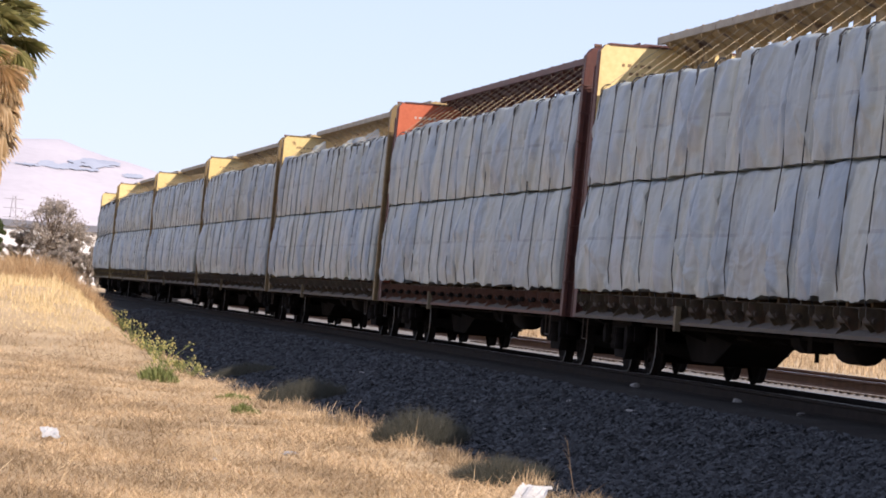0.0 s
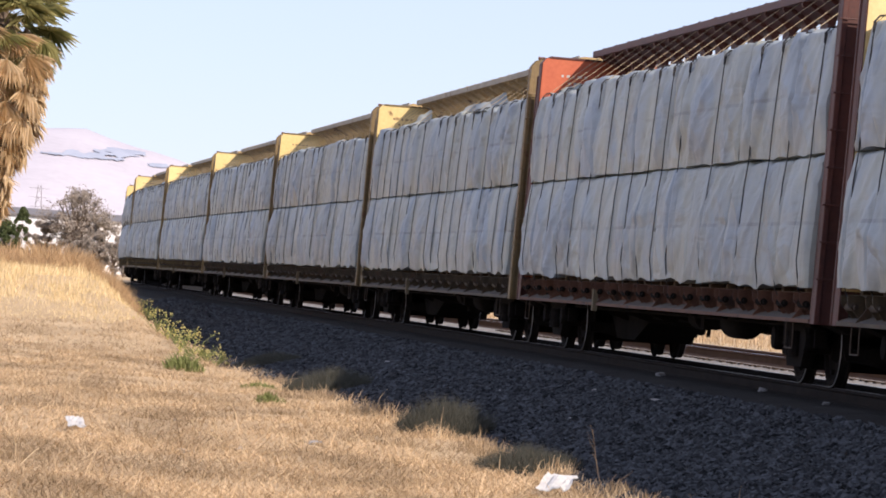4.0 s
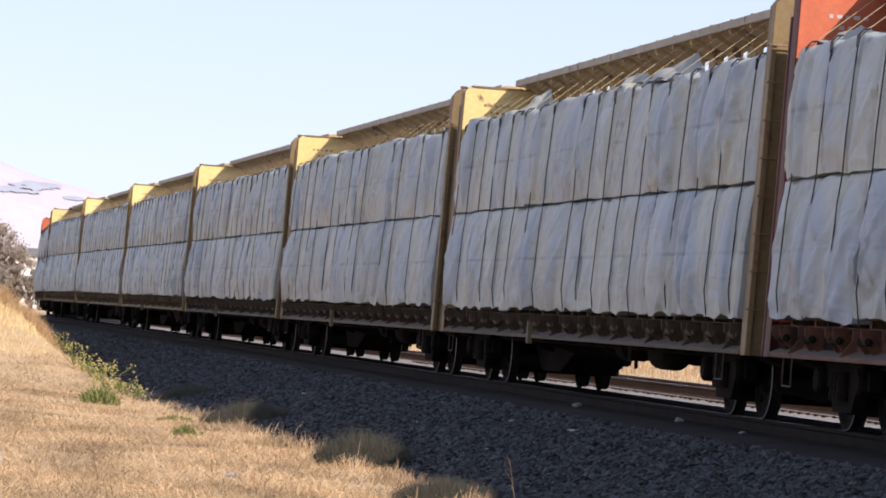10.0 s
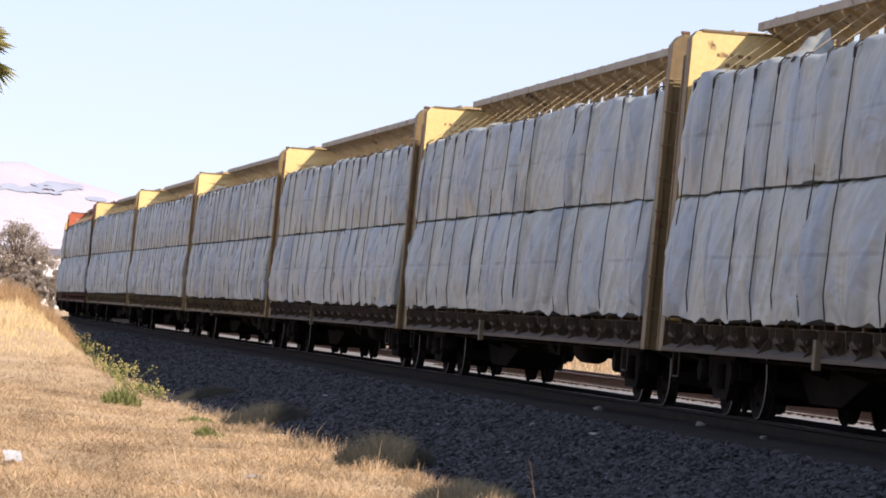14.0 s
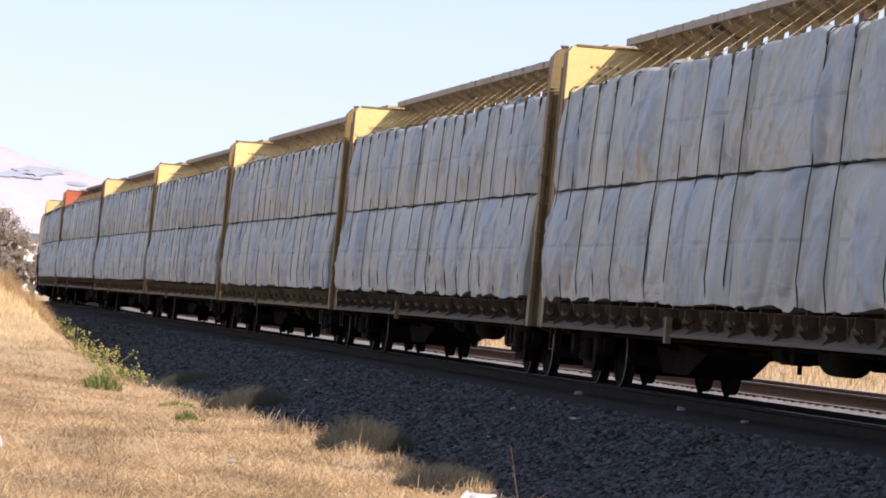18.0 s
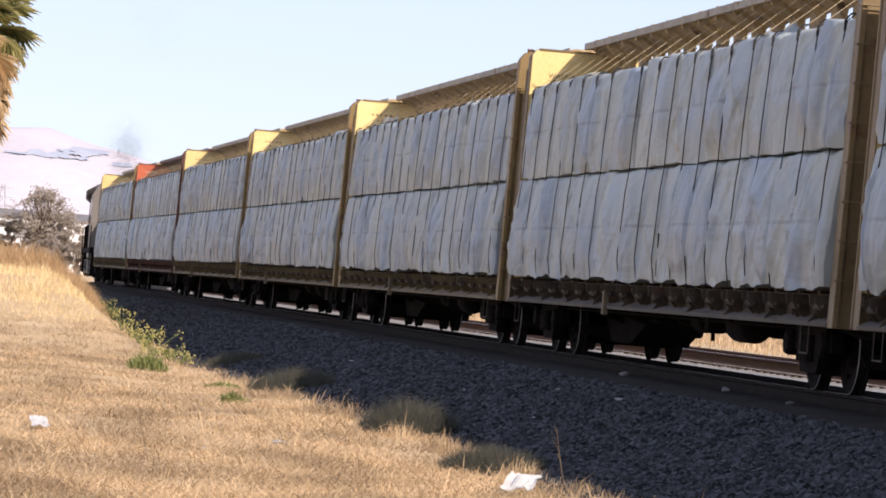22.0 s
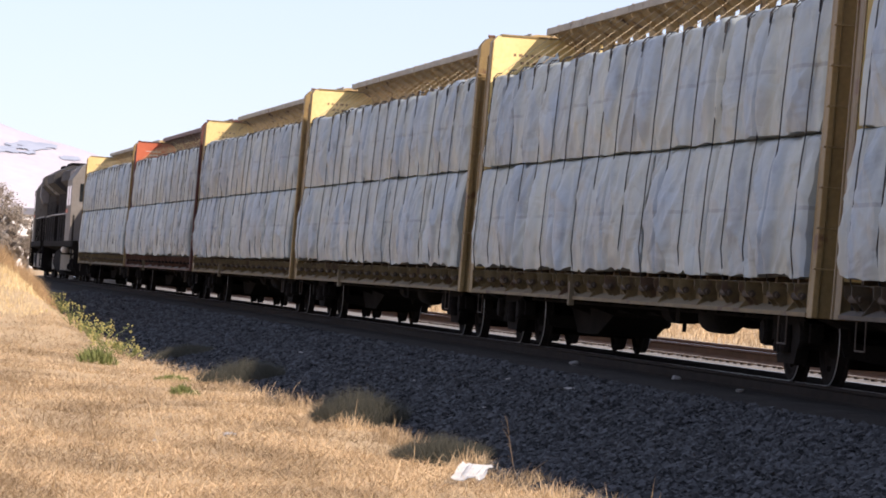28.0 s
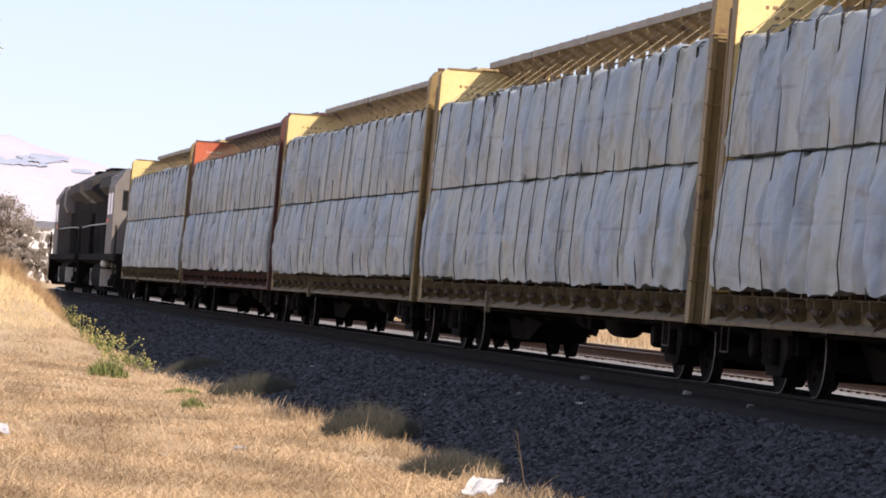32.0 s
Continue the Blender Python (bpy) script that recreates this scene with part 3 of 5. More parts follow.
def bundle_mesh(length, z0, z1, straps, seed, fine=0.05):
    """A long pack of wrapped timber: outer face near y = -1.43, leaning in; the film is tight in places and ballooned in others."""
    nx = max(6, int(length / fine))
    h = z1 - z0
    nz = max(5, int(h / (0.06 if fine < 0.2 else 0.3)))
    xs = np.linspace(-length / 2, length / 2, nx)
    # profile from the inner foot, up the outer face and in over the rounded top
    prof = [(-0.22, 0.0, 0), (-0.9, 0.0, 0), (-1.43, 0.0, 1)] + [(-1.43, h * i / nz, 1) for i in range(nz + 1)] + [(-1.405, h + 0.025, 0.5), (-1.33, h + 0.05, 0), (-1.15, h + 0.06, 0), (-0.7, h + 0.055, 0), (-0.22, h + 0.04, 0)]
    Y0, Z0, F = (np.array(c) for c in zip(*prof))
    X, Y = np.meshgrid(xs, Y0, indexing="ij")
    Z, Fm = np.broadcast_to(Z0, X.shape).copy(), np.broadcast_to(F, X.shape)
    d = np.min(np.abs(X[..., None] - np.array(straps + [99.0])), -1)
    zz = np.clip(Z / h, 0, 1)
    end = np.minimum(X + length / 2, length / 2 - X)
    rs = np.random.RandomState(seed + 5)
    # each bay between straps hangs a little differently
    st = np.sort(np.array([-length / 2 - 0.02] + [u for u in straps if abs(u) < length / 2] + [length / 2 + 0.02]))
    bay = np.clip(np.searchsorted(st, X) - 1, 0, len(st) - 2)
    u = np.clip((X - st[bay]) / (st[bay + 1] - st[bay]), 0.001, 0.999)
    amp = rs.rand(60)
    sag = amp[bay] * np.sin(np.pi * u) ** 0.6 * np.sin(np.pi * np.clip(zz, 0.03, 0.97)) ** 0.7
    # air trapped under the film: rounded bags with a clear edge, some across a strap
    loose = 0.45 * sag
    for _ in range(int(length * 0.62 + rs.rand())):
        cx, cz = (rs.rand() - 0.5) * (length - 0.5), 0.34 + 0.34 * rs.rand()
        hx, hz, a, tip = 0.36 + 0.5 * rs.rand(), 0.38 + 0.24 * rs.rand(), 0.45 + 0.55 * rs.rand(), 0.5 * (rs.rand() - 0.5)
        r2 = ((X - cx - tip * (zz - cz)) / hx) ** 2 + ((zz - cz) / hz) ** 2
        loose = np.maximum(loose, a * np.sqrt(np.clip(1 - r2, 0, 1)) * np.clip(end / 0.4, 0, 1))
    fold = grain(X * 1.6 + 0.9 * zz, zz * 1.4, seed + 11) - 0.5
    ridge = np.zeros_like(X)
    for q, (fx, fz, a) in enumerate(((1.3, 2.5, 0.040), (1.8, -2.9, 0.036), (2.4, 4.2, 0.026))):
        g = 1 - np.abs(2 * grain(X * fx + zz * fz, zz * 0.8 - X * 0.3, seed + 23 + q * 5) - 1)
        ridge += a * g ** 9 * grain(X * 0.9, zz * 1.3, seed + 61 + q)
    out = Fm * (0.006 + 0.028 * np.sin(np.pi * zz) ** 0.7 + (0.105 * loose + 0.018 * sag + 0.016 * fold + 1.25 * ridge) * (1 - 0.5 * np.exp(-(d / 0.045) ** 2)))
    # a shallow seam at half height, where the inner stickers lie
    out -= Fm * 0.007 * np.exp(-((zz - 0.5) / 0.04) ** 2)
    Y -= out
    hem = grain(X * 2.3, X * 0 + 0.3, seed + 31) - 0.42 + 1.3 * np.maximum(grain(X * 1.1, X * 0 + 7.3, seed + 37) - 0.66, 0) + 0.3 * (grain(X * 6.1, X * 0, seed + 33) - 0.5)
    Z += np.where((Fm == 1) & (zz < 0.08), -(0.085 if z0 < 2 else 0.035) * hem * (1 - zz / 0.08), 0)
    Z += np.where(zz > 0.98, (0.10 if z0 > 2 else 0.03) * (grain(X * 1.3, Y * 2.0, seed + 41) - 0.45) + 0.03 * (grain(X * 5, Y * 5, seed + 43) - 0.5), 0)
    Z -= np.where(zz > 0.98, 0.035 * np.exp(-(d / 0.10) ** 2), 0)
    Y += np.where(Fm > 0, 0.03 * np.exp(-(end / 0.03) ** 2), 0)
    Z += z0
    Y += LEAN * (Z - 1.1)
    k, w = X.shape
    verts = np.stack([X, Y, Z], -1).reshape(-1, 3)
    i = np.arange(k * w).reshape(k, w)
    quads = np.stack([i[:-1, :-1], i[:-1, 1:], i[1:, 1:], i[1:, :-1]], -1)
    faces = np.delete(quads, 2, axis=1).reshape(-1, 4).tolist()   # the hem is a crisp fold
    m = len(verts)
    verts = np.concatenate([verts, verts[i[0]], verts[i[-1]]])
    faces += [list(range(m + w - 1, m - 1, -1)), list(range(m + w, m + 2 * w))]
    faces += [[int(i[j, 0]), int(i[j + 1, 0]), int(i[j + 1, -1]), int(i[j, -1])] for j in range(k - 1)]
    me = mesh_np("wrapped_pack", verts, faces, "wrap", True)
    for name, value in (("loose", loose * Fm), ("panel", 0.35 + 0.65 * rs.rand(60)[bay] * np.ones_like(X))):
        film = me.attributes.new(name, "FLOAT", "POINT")
        film.data.foreach_set("value", np.concatenate([value.reshape(-1), np.zeros(2 * w)]).astype(np.float32))
    return me


def strap_mesh():
    bm = bmesh.new()
    w = 0.0105
    pts = [(-1.36, 0.93), (-1.44, 1.07), (-1.505, 1.4), (-1.515, 2.3), (-1.50, 2.6), (-1.515, 3.0), (-1.515, 3.85), (-1.50, 4.01), (-1.43, 4.08)]
    pts = [(y + LEAN * max(z - 1.1, 0), z) for y, z in pts]
    for (y0, z0), (y1, z1) in zip(pts, pts[1:]):
        vs = [bm.verts.new(p) for p in ((-w, y0, z0), (w, y0, z0), (w, y1, z1), (-w, y1, z1), (-w, y0 + 0.011, z0), (w, y0 + 0.011, z0), (w, y1 + 0.011, z1), (-w, y1 + 0.011, z1))]
        for f in ((0, 1, 2, 3), (7, 6, 5, 4), (1, 5, 6, 2), (4, 0, 3, 7)):
            bm.faces.new([vs[i] for i in f])
    # edge protector under the strap at the top
    prism(bm, [(y + LEAN * 2.9 - 0.06, z + 0.12) for y, z in ((-1.467, 3.78), (-1.464, 3.90), (-1.40, 3.975), (-1.33, 3.985), (-1.33, 3.965), (-1.40, 3.955), (-1.44, 3.90), (-1.445, 3.78))], "x", -0.016, 0.016)
    return mesh_of("tie_down_strap", bm, "strap")


def cable_mesh():
    bm = bmesh.new()
    rod(bm, (0, -1.24, 4.09), (0.0, -0.42, 4.77), 0.0058, seg=5)
    return mesh_of("tie_down_cable", bm, "cable")


STRAP, CABLE = strap_mesh(), cable_mesh()


def flap_mesh(seed, most=0.22):
    """A loose corner of wrap standing up over the load."""
    rnd = random.Random(seed)
    k = 13
    xs, ys = np.meshgrid(np.linspace(-0.5, 0.5, k), np.linspace(0, 1, k), indexing="ij")
    lift = rnd.uniform(most * 0.45, most)
    Z = lift * ys ** 0.7 * (1 - np.abs(xs * 2)) ** 1.1 * (0.55 + 0.9 * grain(xs * 5, ys * 0, seed + 9)) + 0.12 * (grain(xs * 6, ys * 5, seed) - 0.5)
    X = xs * rnd.uniform(0.9, 1.9) + lift * 0.5 * ys + 0.15 * (grain(xs * 3, ys * 3, seed + 2) - 0.5)
    Y = -1.36 + 0.45 * ys + 0.14 * (grain(xs * 4, ys * 4, seed + 5) - 0.5)
    verts = np.stack([X, Y + LEAN * 2.8 - 0.05, Z + 4.05], -1).reshape(-1, 3)
    low = verts + np.array([0, 0.012, -0.012])
    i = np.arange(k * k).reshape(k, k)
    q = np.stack([i[:-1, :-1], i[:-1, 1:], i[1:, 1:], i[1:, :-1]], -1).reshape(-1, 4)
    return mesh_np("loose_wrap", np.concatenate([verts, low]), np.concatenate([q, q[:, ::-1] + k * k]), "wrap", True)


def top_chord_mesh(mat):
    bm = bmesh.new()
    prism(bm, [(-0.46, 4.76), (-0.47, 4.83), (-0.40, 4.85), (0.40, 4.85), (0.47, 4.83), (0.46, 4.76), (0.41, 4.76), (0.40, 4.79), (0.10, 4.62), (-0.10, 4.62), (-0.40, 4.79), (-0.41, 4.76)], "x", -HALF + 0.02, HALF - 0.02)
    for i in range(18):
        x = -HALF + 0.9 + i * 1.22
        for s in (-1, 1):
            prism(bm, [(s * 0.45, 4.765), (s * 0.20, 4.61), (s * 0.05, 4.44), (s * 0.05, 4.63), (s * 0.38, 4.78)], "x", x - 0.04, x + 0.04)
            lathe(bm, [(0.05, -0.05), (0.05, 0.05)], 8, (x, s * 0.42, 4.735), "x")
            prism(bm, [(x - 0.09, 4.848), (x + 0.09, 4.848), (x + 0.05, 4.885), (x - 0.05, 4.885)], "y", s * 0.44 - 0.02, s * 0.44 + 0.02)
    # web plates beside the bulkheads
    for s in (-1, 1):
        prism(bm, [(s * HALF, 1.1), (s * HALF, 4.70), (s * (HALF - 1.0), 4.70), (s * (HALF - 0.45), 2.6), (s * (HALF - 0.45), 1.1)], "y", -0.03, 0.03)
    for x in (-4.0, 3.0):
        rod(bm, (x, 0, 4.85), (x, 0, 5.0), 0.03, seg=5)
        box(bm, x - 0.14, x + 0.1, -0.04, 0.04, 4.97, 5.02)
    bmesh.ops.recalc_face_normals(bm, faces=bm.faces)
    return mesh_of("top_chord", bm, mat)


def post_mesh(mat):
    bm = bmesh.new()
    prism(bm, [(-0.30, 1.07), (0.30, 1.07), (0.30, 1.5), (0.23, 1.8), (0.22, 4.50), (0.28, 4.63), (-0.28, 4.63), (-0.22, 4.50), (-0.23, 1.8), (-0.30, 1.5)], "y", -0.05, 0.05)
    return mesh_of("center_post", bm, mat)


SCHEME = {  # colours: skin of the bulkhead, edge posts, centre beam, sill, winches
    # edge colours carry the shade of the posts, skins the sunlit tone
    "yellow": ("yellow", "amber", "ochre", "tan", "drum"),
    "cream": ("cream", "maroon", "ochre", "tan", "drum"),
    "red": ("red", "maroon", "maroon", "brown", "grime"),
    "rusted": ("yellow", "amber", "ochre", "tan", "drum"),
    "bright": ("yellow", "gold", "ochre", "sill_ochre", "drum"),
}
SHARED = {}
WARNED = 4   # the car with a readable warning


def shared(key, make):
    if key not in SHARED:
        SHARED[key] = make()
    return SHARED[key]


def placard(parent, x, z0, h, w, y=-1.425, mat="bar", label="white placard"):
    bm = bmesh.new()
    box(bm, x - w / 2, x + w / 2, y - 0.012, y, z0, z0 + h)
    box(bm, x + w / 2, x + w / 2 + 0.012, y - 0.02, y + 0.05, z0, z0 + h)
    return part("placard", bm, mat, parent, label)


def marking(parent, rows, x, mat):
    """Lettering too small to read: short bars on the inner face of a bulkhead."""
    for z, y0, widths in rows:
        y = y0
        for w in widths:
            bm = bmesh.new()
            box(bm, x - 0.004, x, y, y + w * 0.8, z, z + 0.042)
            part("marking_bar", bm, mat, parent)
            y += w + 0.03


def warning(parent):
    """The one word that can be read, with a diamond sign under it."""
    cu = bpy.data.curves.new("warning_lettering", "FONT")
    cu.body, cu.size, cu.extrude = "WARNING", 0.115, 0.002
    text = bpy.data.objects.new("lettering_source", cu)
    me = bpy.data.meshes.new_from_object(text)
    bpy.data.objects.remove(text)
    me.name = "warning_lettering"
    me.materials.clear()
    me.materials.append(M["barb"])
    turn = Matrix(((0, 0, -1, 0), (-1, 0, 0, 0), (0, 1, 0, 0), (0, 0, 0, 1)))
    part("warning_lettering", me, None, parent, "dark stencilled word", pose(-0.004, 1.03, 4.27) @ turn)
    bm = bmesh.new()
    prism(bm, [(0.93, 4.10), (1.01, 4.18), (0.93, 4.26), (0.85, 4.18)], "x", -0.008, -0.001)
    part("diamond_sign", bm, "barb", parent)


bm = bmesh.new()
for x in (-0.2, 0.2):
    rod(bm, (x, -1.38, 0.74), (x, -1.38, 0.40), 0.010, seg=5)
rod(bm, (-0.2, -1.38, 0.40), (0.2, -1.38, 0.40), 0.010, seg=5)
STIRRUP = mesh_of("stirrup_step", bm, "drum")
bm = bmesh.new()
box(bm, -0.003, 0.003, -1.47, -1.45, 0.0, 1.0)
BAND = mesh_of("pack_band", bm, "strap")
bm = bmesh.new()
box(bm, -0.05, 0.05, -0.59, 0.59, 0.0, 0.08)
SPACER = mesh_of("spacer", bm, "timber", bevel=0.006)


def build_car(index, color, lengths, skip, label):
    rnd = random.Random(100 + index)
    near_grid = 0.05 if index >= 0 else 0.4
    skin, edge, beam, sill, winch = SCHEME[color]
    car = thing("centerbeam_flatcar", label, "rail car", "cars of the train")
    bm = bmesh.new()
    box(bm, -HALF, HALF, -1.24, 1.24, 1.0, 1.045)
    for i in range(20):
        x = -HALF + 0.6 + i * 1.13
        box(bm, x - 0.06, x + 0.06, -1.24, 1.24, 0.88, 1.0)
    part("deck", bm, "drum", car)
    bm = bmesh.new()
    box(bm, -12.0, 12.0, -0.33, 0.33, 0.66, 1.0)
    prism(bm, [(-8.1, 0.66), (-7.3, 0.22), (-5.7, 0.22), (-4.1, 0.62), (8.1, 0.66)], "y", -0.42, 0.42)
    for i in range(7):
        prism(bm, [(-1.25, 0.95), (-1.22, 0.74), (-0.42, 0.5), (0.42, 0.5), (1.22, 0.74), (1.25, 0.95)], "x", -6.4 + i * 2.13, -6.36 + i * 2.13)
    for x in (-9.3, 9.3):
        prism(bm, [(-1.25, 0.95), (-1.25, 0.80), (-0.4, 0.62), (0.4, 0.62), (1.25, 0.80), (1.25, 0.95)], "x", x - 0.25, x + 0.25)
    for x in (-11.2, 11.2):
        prism(bm, [(-1.28, 1.0), (-1.28, 0.74), (-0.9, 0.60), (0.9, 0.60), (1.28, 0.74), (1.28, 1.0)], "x", x - 0.3, x + 0.3)
    part("center_sill", bm, "grime", car)
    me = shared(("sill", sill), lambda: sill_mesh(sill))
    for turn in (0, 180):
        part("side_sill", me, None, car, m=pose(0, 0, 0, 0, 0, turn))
    for s in (-1, 1):
        # strips along the chord that carry its lit edge as colour
        bm = bmesh.new()
        box(bm, -HALF + 0.03, HALF - 0.03, min(s * 0.472, s * 0.49), max(s * 0.472, s * 0.49), 4.76, 4.862)
        part("edge_flange", bm, "maroon" if color == "red" else "dusted", car, "" if color == "red" else "grey edge flange coloured pale for the light on it")
    part("top_chord", shared(("chord", beam), lambda: top_chord_mesh(beam)), None, car)
    pm = shared(("post", beam), lambda: post_mesh(beam))
    for i in range(19):
        part("center_post", pm, None, car, m=pose(-HALF + 0.35 + i * 1.222, 0, 0))
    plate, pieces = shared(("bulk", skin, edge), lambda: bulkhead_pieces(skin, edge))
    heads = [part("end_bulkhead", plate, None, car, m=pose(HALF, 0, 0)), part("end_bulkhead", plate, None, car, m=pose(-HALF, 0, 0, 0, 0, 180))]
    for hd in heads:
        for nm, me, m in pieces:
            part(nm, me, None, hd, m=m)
    rung = shared(("rung", edge), lambda: rung_mesh(edge))
    for z in np.arange(1.2, 4.3, 0.42):
        for hd in heads:
            part("ladder_rung", rung, None, hd, m=pose(THICK + 0.06, 0.018 * (z - 0.74), z))
    # lettering on the far bulkhead's inner face (its y runs the other way)
    ink = "bar" if color == "red" else "barb"
    if index == WARNED:
        warning(heads[1])
    else:
        marking(heads[1], [(4.40, 0.55, (0.06, 0.09, 0.05, 0.07, 0.05)), (4.28, 0.62, (0.08, 0.05, 0.07))], -0.001, ink)
    part("coupler", COUPLER, None, car, m=pose(HALF + 0.12, 0, 0))
    part("coupler", COUPLER, None, car, m=pose(-HALF - 0.12, 0, 0, 0, 0, 180))
    truck(car, 9.3)
    truck(car, -9.3)
    # brake gear under the middle
    bm = bmesh.new()
    lathe(bm, [(0.05, -0.6), (0.17, -0.55), (0.2, -0.45), (0.2, 0.45), (0.17, 0.55), (0.05, 0.6)], 16, (4.3, -0.75, 0.62), "x")
    part("air_reservoir", bm, "grime", car, smooth=True)
    bm = bmesh.new()
    lathe(bm, [(0.05, -0.3), (0.17, -0.28), (0.17, 0.25), (0.05, 0.3)], 14, (1.9, -0.8, 0.66), "x")
    rod(bm, (2.1, -0.8, 0.62), (0.2, -0.5, 0.64), 0.025, seg=6)
    box(bm, 2.5, 2.75, -0.95, -0.75, 0.50, 0.74)
    rod(bm, (2.6, -0.85, 0.52), (2.6, -0.85, 0.40), 0.03, seg=6)
    part("brake_cylinder", bm, "grime", car)
    bm = bmesh.new()
    for y, z in ((-0.42, 0.58), (-0.8, 0.72), (-1.0, 0.66)):
        rod(bm, (-8.0, y, z), (8.0, y * 0.9, z), 0.02, seg=5)
    for x in np.arange(-7, 7.1, 1.75):
        rod(bm, (x, -1.0, 0.66), (x, -0.95, 0.9), 0.014, seg=4)
    part("brake_pipe", bm, "grime", car)
    for x in (10.4, -10.6):
        part("stirrup_step", STIRRUP, None, car, m=pose(x, 0, 0))
    wm = shared(("winch", winch, sill), lambda: winch_mesh(winch, sill))
    spots = [-HALF + 0.55 + i * 1.22 for i in range(19)]
    used = [x for x in spots if rnd.random() > skip]
    for x in spots:
        for turn in (0, 180):
            c = math.cos(radians(turn))
            part("winch", wm, None, car, m=pose(x, -1.36 * c, 0.89, 0, 0, turn))
    if index >= 0:
        for x in spots:
            if x not in used:
                part("tie_down_cable", CABLE, None, car, m=pose(x, 0, 0))
    for x in used:
        j = rnd.uniform(-0.12, 0.12)
        part("tie_down_strap", STRAP, None, car, m=pose(x + j, 0, 0))
        part("tie_down_cable", CABLE, None, car, m=pose(x + j, 0, 0))
        part("tie_down_strap", STRAP, None, car, m=pose(x, 0, 0, 0, 0, 180))
        part("tie_down_cable", CABLE, None, car, m=pose(x, 0, 0, 0, 0, 180))
    # two tiers of wrapped timber on each side of the beam
    total = sum(lengths)
    span = 2 * HALF - 0.12
    for za in (Z_DECK - 0.045, Z_MID0 - 0.01):
        for k in range(19):
            for y in ((-0.68, 0.68) if za < 2 else (-0.60, 0.60)):
                part("spacer", SPACER, None, car, m=pose(-HALF + 0.5 + k * 1.2 + rnd.uniform(-0.1, 0.1), y, za))
    for tier, (za, zb) in enumerate(((Z_DECK + 0.03, Z_MID0), (Z_MID1, Z_TOP))):
        x = -span / 2
        for i, q in enumerate(lengths):
            ln = q / total * span
            mid = x + ln / 2
            near = [u - mid for u in used if abs(u - mid) < ln / 2 + 0.3]
            me = bundle_mesh(ln - 0.045, za, zb + rnd.uniform(-0.05, 0.03) * tier, near, (index + 3) * 31 + i * 7 + tier * 3, near_grid)
            part("wrapped_pack", me, None, car, "timber pack in baggy white wrap", pose(mid, rnd.uniform(-0.006, 0.006), 0))
            for k in range(2 if index >= 0 else 0):
                if rnd.random() < 0.12:
                    hang = rnd.uniform(0.25, 0.8)
                    low = rnd.random() < 0.5
                    z = za + 0.05 if low else zb - hang - 0.03
                    part("pack_band", BAND, None, car, m=pose(mid + rnd.uniform(-ln / 2 + 0.1, ln / 2 - 0.1), LEAN * (z - 0.9), z) @ Matrix.Diagonal((1, 1, hang, 1)))
            me = shared(("rear", round(ln, 2), tier), lambda: bundle_mesh(ln - 0.07, za, zb, [], i + tier, 0.4))
            part("wrapped_pack", me, None, car, "", pose(mid, 0, 0, 0, 0, 180))
            if tier and index != 2 and rnd.random() < 0.22:
                part("loose_wrap", flap_mesh((index + 3) * 13 + i), None, car, "loose torn corner of white wrap", pose(mid + rnd.uniform(-ln / 3, ln / 3), 0, 0))
            x += ln
    for x, seed, most in {2: ((1.5, 4, 0.45), (-6.2, 9, 0.45), (4.6, 2, 0.45)), 4: ((5.8, 7, 0.34),)}.get(index, ()):
        part("loose_wrap", flap_mesh(seed, most), None, car, "loose torn corner of white wrap", pose(x, 0, 0))
    placard(car, -3.2 + rnd.uniform(-1, 1), 0.62, 0.32, 0.16, mat="ledge_ochre", label="dull weathered placard on the sill")
    MOVING.append((car, (index - 1) * PITCH + HALF, 9.3))
    return car


LOADS = [[4.9, 4.9, 4.9, 4.9, 2.4], [3.7, 4.9, 3.7, 4.9, 4.9], [4.9, 3.7, 4.9, 4.9, 3.7], [3.7, 3.7, 4.9, 4.9, 4.9], [4.9, 4.9, 2.4, 4.9, 4.9],
         [4.9, 3.7, 4.9, 3.7, 4.9], [3.7, 4.9, 4.9, 4.9, 3.7], [2.4, 4.9, 4.9, 4.9, 4.9], [4.9, 4.9, 4.9, 3.7, 3.7], [4.9, 2.4, 4.9, 4.9, 4.9]]
COLORS = ["cream", "red", "yellow", "rusted", "yellow", "bright", "bright", "bright", "red", "bright"]
for i in range(-2, N_CARS):
    hue = {"cream": "cream-painted", "red": "faded red", "yellow": "faded yellow", "rusted": "rust-stained yellow", "bright": "ochre-yellow"}[COLORS[i]]
    build_car(i, COLORS[i], LOADS[i], (0.1, 0.1, 0.12, 0.12, 0.1, 0.05, 0.05, 0.08, 0.1, 0.1)[i] if i >= 0 else 0.6,
              hue + " centerbeam flatcar loaded with white-wrapped timber")

# ---- the two locomotives that push the train
M["hood"] = material("sooty_dark_hood_paint", (0.008, 0.007, 0.0075), (0.019, 0.016, 0.016), 0.85, 0, 1.5, 20, 0.2, 0.003, spec=0.06)
M["grey"] = material("weathered_grey_paint", (0.13, 0.12, 0.118), (0.24, 0.225, 0.22), 0.75, 0, 1.2, 18, 0.2, 0.003, wear=(0.05, 0.045, 0.04), wear_at=0.66)
M["cabgrey"] = material("sooty_grey_cab_paint", (0.15, 0.138, 0.125), (0.22, 0.205, 0.19), 0.7, 0, 1.2, 18, 0.2, 0.003, wear=(0.08, 0.07, 0.06), wear_at=0.66, spec=0.2)
